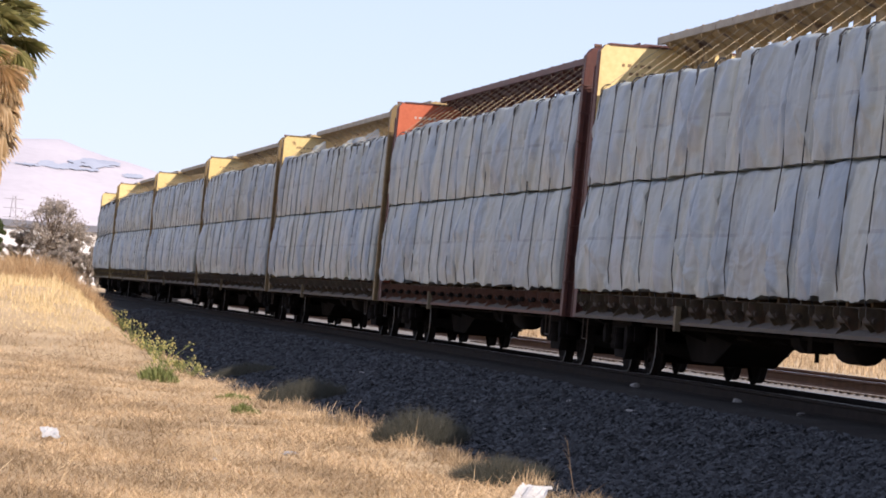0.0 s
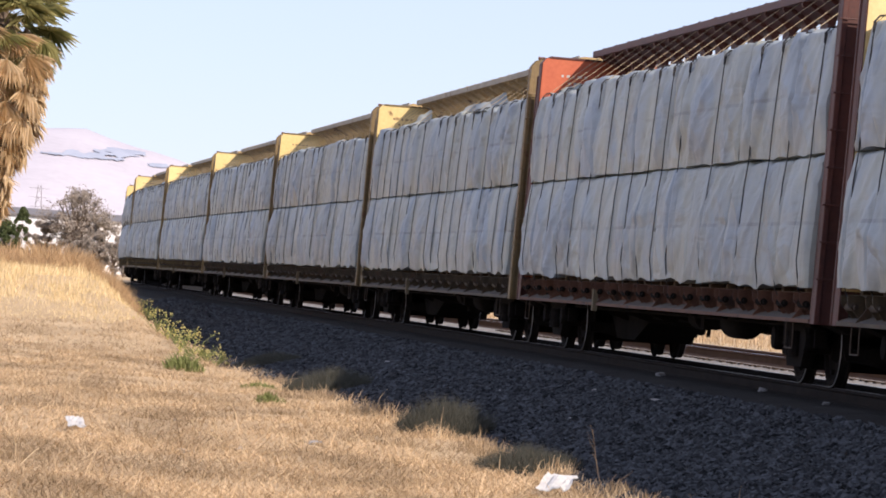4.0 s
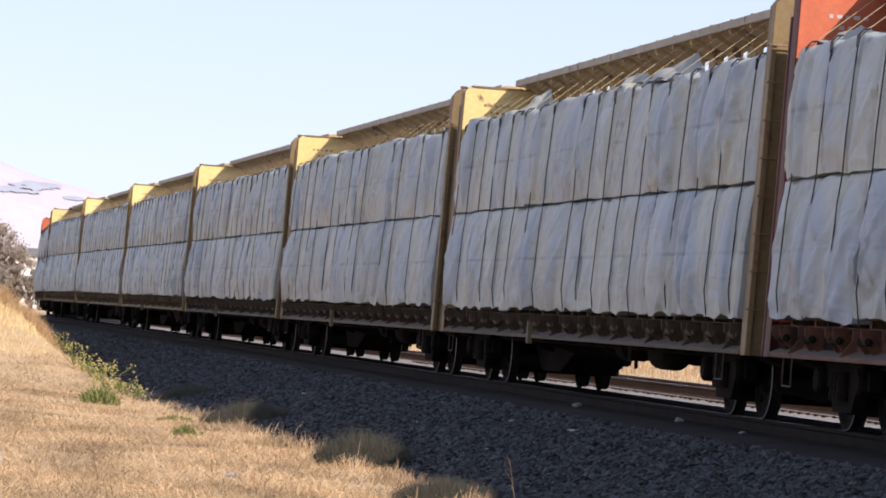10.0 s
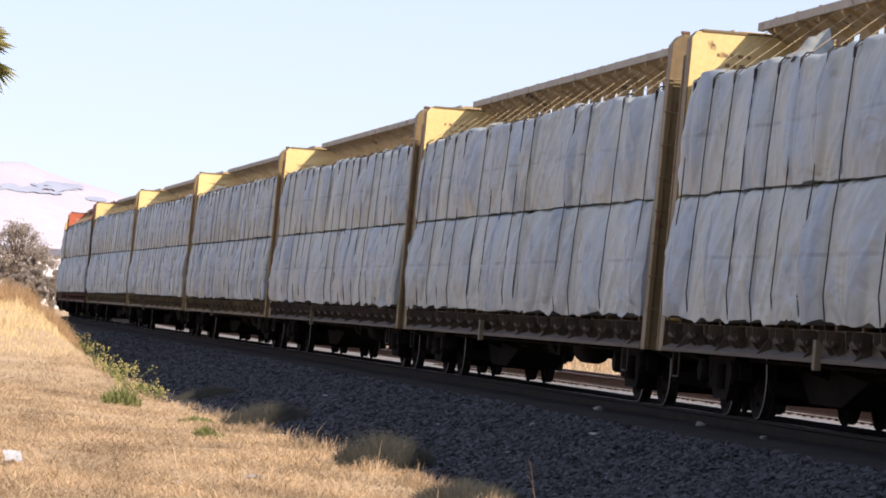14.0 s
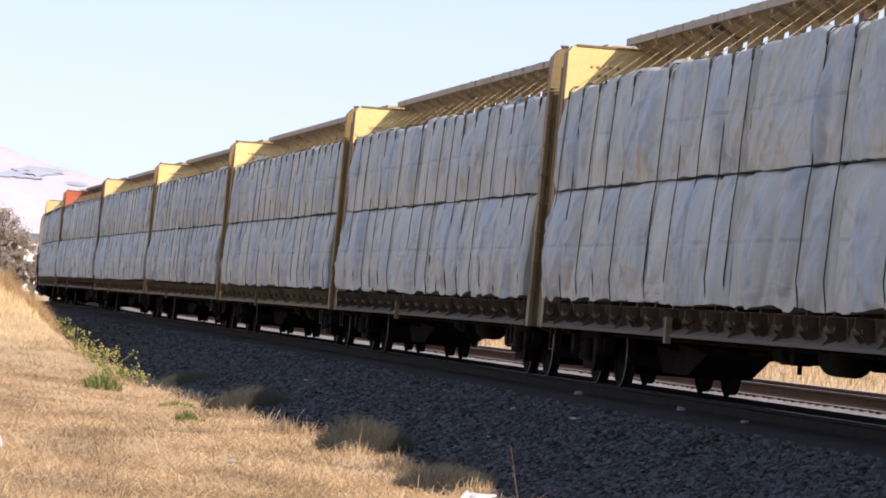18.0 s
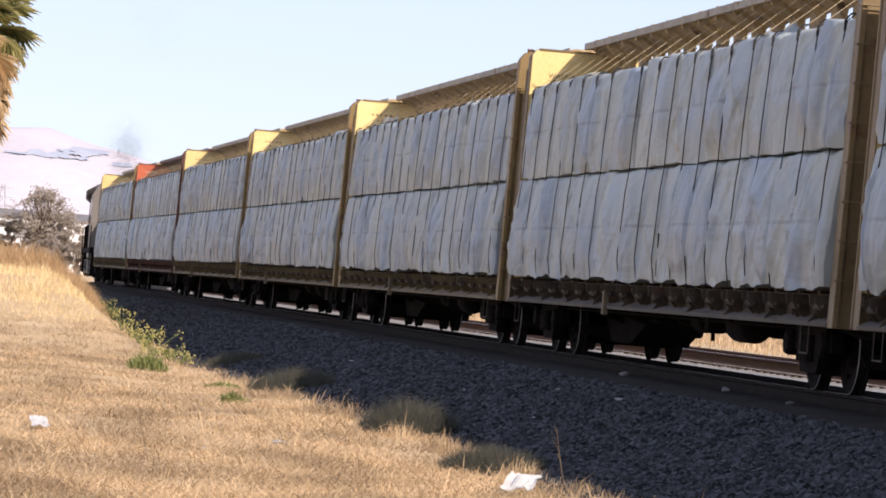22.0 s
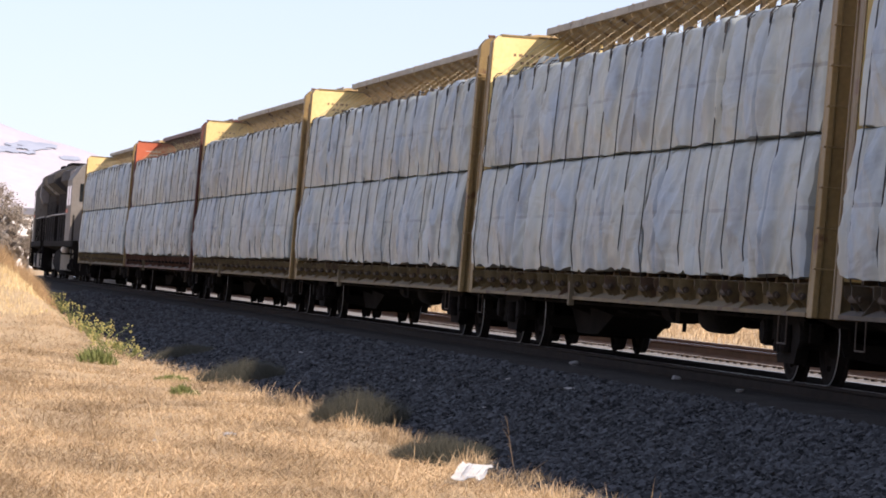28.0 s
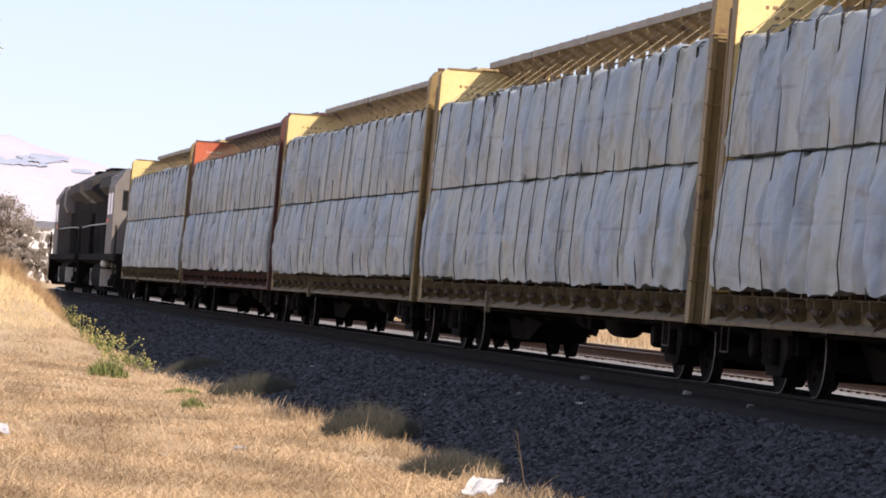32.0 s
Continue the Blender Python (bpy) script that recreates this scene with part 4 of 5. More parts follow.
M["sooty"] = material("soot_stained_grey_paint", (0.03, 0.028, 0.028), (0.07, 0.066, 0.065), 0.8, 0, 1.2, 18, 0.2, 0.003, wear=(0.02, 0.018, 0.017), wear_at=0.58, spec=0.2)
# pale tone stands for sun on the tank and reservoir ends
M["tank"] = material("pale_sunlit_tank_paint", (0.42, 0.38, 0.32), (0.60, 0.55, 0.47), 0.6, 0, 1.5, 18, 0.2, 0.003, wear=(0.2, 0.15, 0.1), wear_at=0.66)
M["orange"] = material("orange_red_paint", (0.50, 0.09, 0.025), (0.60, 0.14, 0.04), 0.5, 0, 2, 20, 0.1, 0.002)
M["glass"] = material("dark_cab_glass", (0.01, 0.012, 0.014), (0.02, 0.022, 0.025), 0.08, 0, 2, 20, 0)


def six_wheel_frame_mesh():
    bm = bmesh.new()
    b = 2.0
    prism(bm, [(-b - 0.4, 0.45), (-b - 0.35, 0.72), (-b + 0.5, 0.86), (b - 0.5, 0.86), (b + 0.35, 0.72), (b + 0.4, 0.45), (b - 0.3, 0.5), (1.2, 0.36), (0.6, 0.5), (-0.6, 0.5), (-1.2, 0.36),
               (-b + 0.3, 0.5)], "y", -0.08, 0.08)
    for x in (-b, 0, b):
        box(bm, x - 0.17, x + 0.17, -0.16, 0.02, 0.38, 0.66)
        lathe(bm, [(0.10, -0.22), (0.12, -0.16), (0.12, -0.1)], 12, (x, 0, 0.5), "y")
    for x in (-1.0, 1.0):
        rod(bm, (x, -0.12, 0.4), (x, -0.12, 0.8), 0.09, seg=10)
    bmesh.ops.recalc_face_normals(bm, faces=bm.faces)
    return mesh_of("side_frame", bm, "grime")


SIX = six_wheel_frame_mesh()


def build_locomotive(index, back, cab_first, label):
    lo = thing("locomotive", label, "locomotive", "pushing locomotives")
    turn = 0 if cab_first else 180
    root = pose(0, 0, 0, 0, 0, turn)
    bm = bmesh.new()
    prism(bm, [(-1.5, 1.30), (-1.5, 1.52), (1.5, 1.52), (1.5, 1.30), (0.6, 1.05), (-0.6, 1.05)], "x", -10.7, 10.7)
    part("underframe", bm, "grime", lo, m=root, bevel=0.01)
    bm = bmesh.new()
    prism(bm, [(-0.95, 1.52), (-0.95, 4.15), (-0.7, 4.45), (0.7, 4.45), (0.95, 4.15), (0.95, 1.52)], "x", -10.2, 4.9)
    for i in range(11):
        x = -9.6 + i * 1.3
        for y in (-0.965, 0.95):
            box(bm, x, x + 1.05, y, y + 0.015, 1.7, 3.3)
    part("long_hood", bm, "hood", lo, "sooty dark long hood with door panels", root)
    bm = bmesh.new()
    prism(bm, [(-0.97, 3.55), (-1.5, 3.95), (-1.5, 4.3), (-0.8, 4.72), (0.8, 4.72), (1.5, 4.3), (1.5, 3.95), (0.97, 3.55)], "x", -10.2, -5.0)
    part("radiator_wing", bm, "sooty", lo, "sooty grey flared radiator wing", root)
    bm = bmesh.new()
    prism(bm, [(-0.97, 3.75), (-1.25, 4.0), (-1.2, 4.4), (-0.7, 4.66), (0.7, 4.66), (1.2, 4.4), (1.25, 4.0), (0.97, 3.75)], "x", -4.6, 2.6)
    part("engine_roof", bm, "sooty", lo, "sooty grey engine roof", root)
    bm = bmesh.new()
    prism(bm, [(-1.2, 3.3), (-1.35, 3.6), (-1.3, 4.3), (-0.8, 4.6), (0.8, 4.6), (1.3, 4.3), (1.35, 3.6), (1.2, 3.3)], "x", 2.9, 4.7)
    part("blower_housing", bm, "grey", lo, "grey blower housing", root)
    for x in (-8.9, -6.9):
        bm = bmesh.new()
        lathe(bm, [(0.75, 4.70), (0.78, 4.76), (0.78, 4.84), (0.70, 4.86), (0.2, 4.86)], 20, (x, 0, 0), "z")
        part("roof_fan", bm, "grime", lo, m=root)
    bm = bmesh.new()
    box(bm, -1.1, -0.2, -0.28, 0.28, 4.6, 4.86)
    part("exhaust_stack", bm, "grime", lo, m=root, bevel=0.02)
    bm = bmesh.new()
    prism(bm, [(-1.5, 1.52), (-1.5, 3.9), (-1.15, 4.45), (-0.5, 4.62), (0.5, 4.62), (1.15, 4.45), (1.5, 3.9), (1.5, 1.52)], "x", 4.9, 8.1)
    cab = part("cab", bm, "cabgrey", lo, "weathered beige-grey cab", root, bevel=0.03)
    for y in (-1.505, 1.505):
        for x in (5.3, 6.7):
            bm = bmesh.new()
            box(bm, x, x + 1.05, y - 0.008, y + 0.008, 2.9, 3.65)
            part("window", bm, "glass", cab, "dark cab window")
        bm = bmesh.new()
        box(bm, 4.9, 6.0, y - 0.006, y + 0.006, 2.62, 2.76)
        part("stripe", bm, "orange", cab, "short orange-red stripe")
    for y in (-0.75, 0.75):
        bm = bmesh.new()
        box(bm, 8.1, 8.115, y - 0.45, y + 0.45, 3.05, 3.75)
        part("windscreen", bm, "glass", cab, "dark windscreen")
    bm = bmesh.new()
    prism(bm, [(8.1, 1.52), (8.1, 3.0), (8.6, 2.9), (9.6, 2.45), (9.75, 1.52)], "y", -0.95, 0.95)
    part("nose", bm, "grey", lo, "pale grey short nose", root, bevel=0.03)
    bm = bmesh.new()
    for y in (-0.12, 0.12):
        lathe(bm, [(0.10, 8.1), (0.11, 8.16), (0.09, 8.16)], 12, (0, y, 4.15), "x")
    part("headlight", bm, "tank", cab)
    bm = bmesh.new()
    prism(bm, [(s * a, b) for s, half in ((-1, 1), (1, -1)) for a, b in [(0.85, 0.16), (1.18, 0.22), (1.36, 0.38), (1.44, 0.62), (1.44, 0.86), (1.34, 1.08), (1.15, 1.26)][::half]], "x", -3.0, 2.7)
    tank = part("fuel_tank", bm, "grime", lo, "grimy black fuel tank with end plates coloured pale for sunlight", root, bevel=0.04)
    # plates added to show the tank ends as sunlit
    for x in (-3.02, 2.70):
        bm = bmesh.new()
        box(bm, x, x + 0.02, -1.46, 1.46, 0.36, 0.98)
        part("end_plate", bm, "tank", tank, "added end plate coloured pale for sunlight")
    # reservoirs in the same pale tone, for the sun on their ends
    for y in (-1.36, -1.05):
        bm = bmesh.new()
        lathe(bm, [(0.04, 2.9), (0.11, 2.93), (0.14, 3.0), (0.14, 4.0), (0.11, 4.07), (0.04, 4.1)], 14, (0, y, 1.17), "x")
        part("air_reservoir", bm, "tank", lo, "pale cylindrical air reservoir", root, smooth=True)
    for side in (-1, 1):
        bm = bmesh.new()
        pts = [(-10.3, 2.55), (-5, 2.6), (0, 2.6), (4.8, 2.6)]
        for (xa, za), (xb, zb) in zip(pts, pts[1:]):
            rod(bm, (xa, side * 1.42, za), (xb, side * 1.42, zb), 0.024, seg=5)
        rail = part("handrail", bm, "bar", lo, "white handrail", root)
        bm = bmesh.new()
        rod(bm, (0, side * 1.42, 1.52), (0, side * 1.42, 2.58), 0.015, seg=5)
        post = mesh_of("stanchion", bm, "grime")
        for i in range(10):
            part("stanchion", post, None, rail, "dark stanchion", pose(-10.3 + i * 1.67, 0, 0))
    for end in (-1, 1):
        bm = bmesh.new()
        box(bm, min(end * 10.72, end * 10.8), max(end * 10.72, end * 10.8), -1.45, 1.45, 0.35, 1.52)
        prism(bm, [(-1.3, 0.2), (1.3, 0.2), (1.4, 0.5), (-1.4, 0.5)], "x", end * 10.74, end * 10.9)
        part("pilot", bm, "grime", lo, m=root)
        for side in (-1, 1):
            bm = bmesh.new()
            for k in range(4):
                z = 0.45 + k * 0.27
                box(bm, min(end * 9.9, end * 10.5), max(end * 9.9, end * 10.5), min(side * 1.28, side * 1.5), max(side * 1.28, side * 1.5), z, z + 0.035)
            for x in (9.88, 10.52):
                rod(bm, (end * x, side * 1.5, 0.42), (end * x, side * 1.5, 2.5), 0.018, seg=5)
            part("step_ladder", bm, "hood", lo, "grimy step ladder with handrails", root)
    part("coupler", COUPLER, None, lo, m=pose(10.75, 0, 0))
    part("coupler", COUPLER, None, lo, m=pose(-10.75, 0, 0, 0, 0, 180))
    for x in (6.7, -6.7):
        bm = bmesh.new()
        box(bm, -2.2, 2.2, -0.75, 0.75, 0.5, 0.85)
        tk = part("truck", bm, "grime", lo, "grimy six-wheel truck", pose(x, 0, 0))
        for y in (-1.08, 1.08):
            part("side_frame", SIX, None, tk, m=pose(0, y, 0, 0, 0, 0 if y < 0 else 180))
        for dx in (-2.0, 0.0, 2.0):
            ROLLING.append((part("wheelset", WHEELSET, None, tk, "steel wheelset with worn bright treads", pose(dx, 0, WHEEL_R + Z_RAIL)), dx))
    MOVING.append((lo, back, 6.7))
    return lo


build_locomotive(0, (N_CARS - 1) * PITCH + 11.8, True, "sooty black diesel locomotive with weathered grey roof")
build_locomotive(1, (N_CARS - 1) * PITCH + 11.8 + 22.6, False, "sooty dark diesel locomotive trailing at the very end")


# ---- stones: the ballast that can be told apart, joined; and the larger single ones
def island_material(name, dark, light, rough=0.85):
    m = bpy.data.materials.new(name)
    m.use_nodes = True
    n, l = m.node_tree.nodes, m.node_tree.links
    geo = n.new("ShaderNodeNewGeometry")
    ramp = n.new("ShaderNodeValToRGB")
    ramp.color_ramp.elements[0].color, ramp.color_ramp.elements[1].color = (*dark, 1), (*light, 1)
    tc, t = n.new("ShaderNodeTexCoord"), n.new("ShaderNodeTexNoise")
    t.inputs["Scale"].default_value = 45
    mix = n.new("ShaderNodeMixRGB")
    mix.blend_type, mix.inputs["Fac"].default_value = "OVERLAY", 0.35
    l.new(tc.outputs["Object"], t.inputs["Vector"])
    l.new(geo.outputs["Random Per Island"], ramp.inputs["Fac"])
    l.new(ramp.outputs[0], mix.inputs["Color1"])
    l.new(t.outputs["Color"], mix.inputs["Color2"])
    bw = n.new("ShaderNodeRGBToBW")
    l.new(t.outputs["Color"], bw.inputs[0])
    l.new(bw.outputs[0], mix.inputs["Color2"])
    l.new(mix.outputs[0], n["Principled BSDF"].inputs["Base Color"])
    n["Principled BSDF"].inputs["Roughness"].default_value = rough
    n["Principled BSDF"].inputs["Specular IOR Level"].default_value = 0.2
    return m


# stone colour darkened and blued for the train's shade
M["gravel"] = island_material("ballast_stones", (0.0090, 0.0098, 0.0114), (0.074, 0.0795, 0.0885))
BED = [(-8.4, -0.75), (-7.2, -0.36), (-6.2, -0.12), (-3.4, -0.12), (-3.1, -0.17), (-2.9, -0.185), (-1.5, -0.2), (1.5, -0.19), (2.0, -0.24), (3.6, -0.56), (5.0, -0.88), (5.6, -1.0)]


def build_stones(count, seed=3):
    rs = np.random.RandomState(seed)
    y = 28 * (150 / 28.0) ** rs.rand(count * 2)
    n = 2.05 + 3.5 * rs.rand(count * 2)
    s = (y - 70) / math.cos(TH) + 0 * n
    x = X0 + s * math.sin(TH) - n * math.cos(TH)
    yy = 70 + s * math.cos(TH) + n * math.sin(TH)
    ok = (x / yy < 0.128) & (x / yy > -0.13)
    x, yy, n = x[ok][:count], yy[ok][:count], n[ok][:count]
    k = len(x)
    z = np.interp(n, [b[0] for b in BED], [b[1] for b in BED])
    size = 0.022 + 0.030 * rs.rand(k) ** 2 + 0.010 * (yy > 60) + 0.010 * (yy > 95)
    octa = np.array([(1, 0, 0), (0, 1, 0), (-1, 0, 0), (0, -1, 0), (0, 0, 1), (0, 0, -1)], float)
    tri = np.array([(0, 1, 4), (1, 2, 4), (2, 3, 4), (3, 0, 4), (1, 0, 5), (2, 1, 5), (3, 2, 5), (0, 3, 5)])
    v = octa[None] * (0.65 + 0.7 * rs.rand(k, 6, 1)) + 0.35 * (rs.rand(k, 6, 3) - 0.5)
    v *= size[:, None, None] * np.array([1.25, 1.0, 0.8])
    a = rs.rand(k) * 6.283
    c, d = np.cos(a)[:, None], np.sin(a)[:, None]
    tilt = (rs.rand(k) - 0.5)[:, None] * 1.6
    vx, vy, vz = v[..., 0], v[..., 1], v[..., 2]
    vy, vz = vy * np.cos(tilt) - vz * np.sin(tilt), vy * np.sin(tilt) + vz * np.cos(tilt)
    v = np.stack([vx * c - vy * d + x[:, None], vx * d + vy * c + yy[:, None], vz + (z + size * 0.25)[:, None]], -1).reshape(-1, 3)
    f = (tri[None] + 6 * np.arange(k)[:, None, None]).reshape(-1, 3)
    thing("ballast_stones", "crushed ballast stones on the shoulder, coloured dark blue-grey for the train's shade", "gravel", kind="stuff", data=mesh_np("ballast_stones", v, f, "gravel"))


build_stones(84000)

M["pale"] = material("pale_dusty_stone", (0.22, 0.21, 0.20), (0.36, 0.35, 0.34), 0.9, 0, 8, 40, 0.4, 0.004)
M["paper"] = material("crumpled_white_paper", (0.46, 0.45, 0.43), (0.60, 0.59, 0.57), 0.7, 0, 3, 20, 0.3, 0.01)


def rock_mesh(seed, flat=0.5):
    bm = bmesh.new()
    bmesh.ops.create_icosphere(bm, subdivisions=2, radius=1)
    rnd = random.Random(seed)
    off = Vector((rnd.random() * 50, rnd.random() * 50, 0))
    for v in bm.verts:
        v.co *= 0.75 + 0.6 * noise.noise(v.co * 0.9 + off)
        v.co.z *= flat
    return mesh_of("stone", bm, "pale")


def surfaces(x, y):
    """Arrays: the height of the ground or of the ballast on it."""
    n, _ = off_line(x, y)
    b = np.where((n > -8) & (n < 5.6), np.interp(n, [q[0] for q in BED], [q[1] for q in BED]), -9)
    return np.maximum(ground_z(x, y), b)


def surface(x, y):
    return float(surfaces(np.array([x]), np.array([y]))[0])


ROCKS = [rock_mesh(i, 0.45 + 0.1 * i) for i in range(4)]
for i, (x, y, r) in enumerate([(2.35, 51.9, 0.10), (1.30, 50.3, 0.09), (3.75, 54.3, 0.09), (2.75, 60.2, 0.10), (0.6, 58.6, 0.08), (4.1, 49.0, 0.07), (-1.2, 72.5, 0.11), (1.75, 56.0, 0.06),
                               (2.1, 49.0, 0.06), (-2.5, 41.2, 0.07), (-2.05, 42.6, 0.08), (-3.6, 43.6, 0.06), (-1.4, 44.9, 0.10), (-3.0, 47.5, 0.05)]):
    m = pose(x, y, surface(x, y) + r * 0.2, 0, 0, i * 77) @ Matrix.Diagonal((r, r * 0.8, r * 0.7, 1))
    thing("stone", "pale dusty stone lying loose", "stone", "loose stones", m=m, data=ROCKS[i % 4])


def paper_mesh(seed, w, h):
    k = 10
    u, v = np.meshgrid(np.linspace(-0.5, 0.5, k), np.linspace(-0.5, 0.5, k), indexing="ij")
    edge = 1 + 0.22 * (grain(u * 5, v * 5, seed) - 0.5)
    X, Y = u * w * edge, v * h * edge
    Z = 0.03 + 0.16 * h * np.abs(grain(u * 5, v * 4, seed + 3) - 0.4) + 0.25 * h * (v + 0.5)
    top = np.stack([X, Y, Z], -1).reshape(-1, 3)
    i = np.arange(k * k).reshape(k, k)
    q = np.stack([i[:-1, :-1], i[1:, :-1], i[1:, 1:], i[:-1, 1:]], -1).reshape(-1, 4)
    return mesh_np("litter", np.concatenate([top, top - np.array([0, 0, 0.006])]), np.concatenate([q, q[:, ::-1] + k * k]), "paper")


for seed, x, y, w, h, turn in ((1, -3.77, 44.0, 0.17, 0.34, 10), (2, 0.92, 37.8, 0.27, 0.50, -12)):
    thing("paper_litter", "crumpled sheet of white paper on dry grass", "litter", "litter", m=pose(x, y, surface(x, y) + 0.03, 0, 0, turn), data=paper_mesh(seed, w, h))


# ---- dry grass
def blade_material(name, dark, light, trans=0.25, patch=0.0):
    m = island_material(name, dark, light, 0.8)
    n, l = m.node_tree.nodes, m.node_tree.links
    tr, mix = n.new("ShaderNodeBsdfTranslucent"), n.new("ShaderNodeMixShader")
    src = n["Principled BSDF"].inputs["Base Color"].links[0].from_socket
    if patch:
        # weathered brown patches in the mat
        tc, mp, t, rng = n.new("ShaderNodeTexCoord"), n.new("ShaderNodeMapping"), n.new("ShaderNodeTexNoise"), n.new("ShaderNodeMapRange")
        hsv = n.new("ShaderNodeHueSaturation")
        mp.inputs["Scale"].default_value = (1.0, 0.28, 1.0)
        t.inputs["Scale"].default_value, t.inputs["Detail"].default_value = 0.9, 5
        rng.inputs["From Min"].default_value, rng.inputs["From Max"].default_value = 0.40, 0.58
        rng.inputs["To Min"].default_value, rng.inputs["To Max"].default_value = 1 - patch, 1.08
        l.new(tc.outputs["Object"], mp.inputs["Vector"])
        l.new(mp.outputs[0], t.inputs["Vector"])
        l.new(t.outputs["Fac"], rng.inputs["Value"])
        l.new(rng.outputs[0], hsv.inputs["Value"])
        l.new(src, hsv.inputs["Color"])
        src = hsv.outputs[0]
        l.new(src, n["Principled BSDF"].inputs["Base Color"])
    l.new(src, tr.inputs["Color"])
    mix.inputs["Fac"].default_value = trans
    l.new(n["Principled BSDF"].outputs[0], mix.inputs[1])
    l.new(tr.outputs[0], mix.inputs[2])
    l.new(mix.outputs[0], n["Material Output"].inputs["Surface"])
    n["Principled BSDF"].inputs["Specular IOR Level"].default_value = 0.25
    return m


M["straw"] = blade_material("dry_straw_blades", (0.33, 0.230, 0.126), (0.74, 0.562, 0.352), patch=0.36)
M["golden"] = blade_material("golden_dry_grass", (0.56, 0.42, 0.20), (0.90, 0.73, 0.44))
M["brush"] = blade_material("brown_dry_brush", (0.36, 0.235, 0.125), (0.66, 0.47, 0.26))
M["sage"] = blade_material("grey_green_brush", (0.058, 0.059, 0.046), (0.118, 0.115, 0.09))
M["weed"] = blade_material("green_weed_leaf", (0.13, 0.16, 0.05), (0.30, 0.32, 0.12))
M["flower"] = blade_material("yellow_flower_heads", (0.50, 0.44, 0.13), (0.68, 0.62, 0.30))
M["leaf"] = blade_material("olive_tree_leaves", (0.25, 0.215, 0.18), (0.46, 0.41, 0.35))
M["hedge"] = blade_material("dark_green_leaves", (0.06, 0.085, 0.035), (0.14, 0.17, 0.07))
M["frond"] = blade_material("green_palm_leaf", (0.16, 0.165, 0.05), (0.48, 0.43, 0.18))
M["dead"] = blade_material("dead_palm_leaf", (0.48, 0.34, 0.18), (0.80, 0.64, 0.41))
M["bark"] = material("grey_brown_bark", (0.09, 0.065, 0.045), (0.2, 0.15, 0.11), 0.9, 0, 2, 14, 0.6, 0.03, stretch=(1, 1, 0.3))


def blades(x, y, z, length, width, lean, rs, tip=0.12):
    """Bent blades as three-sided strips: root, middle and tip."""
    k = len(x)
    a = rs.rand(k) * 6.283
    dx, dy = np.cos(a), np.sin(a)
    b = rs.rand(k) * 6.283
    wx, wy = np.cos(b) * width / 2, np.sin(b) * width / 2
    m = lean * (0.3 + 0.7 * rs.rand(k))
    up1, out1 = length * 0.55 * np.cos(m * 0.6), length * 0.55 * np.sin(m * 0.6)
    up2, out2 = up1 + length * 0.45 * np.cos(m * 1.3), out1 + length * 0.45 * np.sin(m * 1.3)
    P = np.empty((k, 5, 3))
    P[:, 0] = np.stack([x - wx, y - wy, z - 0.01], -1)
    P[:, 1] = np.stack([x + wx, y + wy, z - 0.01], -1)
    P[:, 2] = np.stack([x + dx * out1 + wx * 0.8, y + dy * out1 + wy * 0.8, z + up1], -1)
    P[:, 3] = np.stack([x + dx * out1 - wx * 0.8, y + dy * out1 - wy * 0.8, z + up1], -1)
    P[:, 4] = np.stack([x + dx * out2, y + dy * out2, z + up2], -1)
    o = 5 * np.arange(k)[:, None]
    tris = np.concatenate([o + np.array([0, 1, 2]), o + np.array([0, 2, 3]), o + np.array([3, 2, 4])])
    return P.reshape(-1, 3), tris


def build_grass(count, seed=11):
    """Matted straw: mostly tangled lying blades, some standing stubble, taller on the bank and along the ballast."""
    rs = np.random.RandomState(seed)
    y = 24 * (150 / 24.0) ** rs.rand(count * 3)
    x = y * (-0.125 + 0.235 * rs.rand(count * 3))
    n, s = off_line(x, y)
    clump = grain(x * 2.2, y * 0.45, 7)
    ok = (n > 5.12 + 0.55 * (grain(y * 1.7, y * 0, 9) - 0.5)) & (rs.rand(len(x)) < 0.30 + 0.9 * clump)
    x, y, n, clump = x[ok][:count], y[ok][:count], n[ok][:count], clump[ok][:count]
    z = ground_z(x, y)
    edge = np.exp(-((n - 5.3) / 0.30) ** 2)
    bank = step(y, 88, 110) * step(n, 5.4, 7.0)
    k = len(x)
    flat = rs.rand(k) < 0.86 * (1 - bank)
    stalk = rs.rand(k) < 0.003
    length = (0.02 + 0.05 * rs.rand(k) ** 1.5 + 0.05 * clump ** 2) * (1 + 2.2 * edge * rs.rand(k)) + bank * (0.10 + 0.26 * rs.rand(k) * grain(x * 1.1, y * 0.5, 5))
    length = np.where(flat, 0.09 + 0.26 * rs.rand(k) ** 2, length) + np.where(stalk, 0.22 * rs.rand(k), 0)
    width = 0.0045 + 0.0035 * rs.rand(k) + 0.00006 * y
    lean = np.where(flat, 1.15 + 0.45 * rs.rand(k), (0.5 + 1.0 * rs.rand(k)) * (1 - 0.6 * bank))
    v, f = blades(x, y, z, length, width, lean, rs)
    base = np.repeat(z, 5)
    squash = np.repeat(np.where(flat & ~stalk, 0.22 + 0.30 * rs.rand(k), 1.0), 5)
    v[:, 2] = base + (v[:, 2] - base) * squash
    v[:, 2] = np.maximum(v[:, 2], ground_z(v[:, 0], v[:, 1]) + 0.004)
    tall = np.tile(bank > 0.25, 3)
    thing("dry_grass", "straw-coloured dry grass and matted stubble on the verge", "grass", kind="stuff", data=mesh_np("dry_grass", v, f[~tall], "straw"))
    thing("bank_grass", "taller golden dry grass on the low bank", "grass", kind="stuff", data=mesh_np("bank_grass", v, f[tall], "golden"))


build_grass(230000)


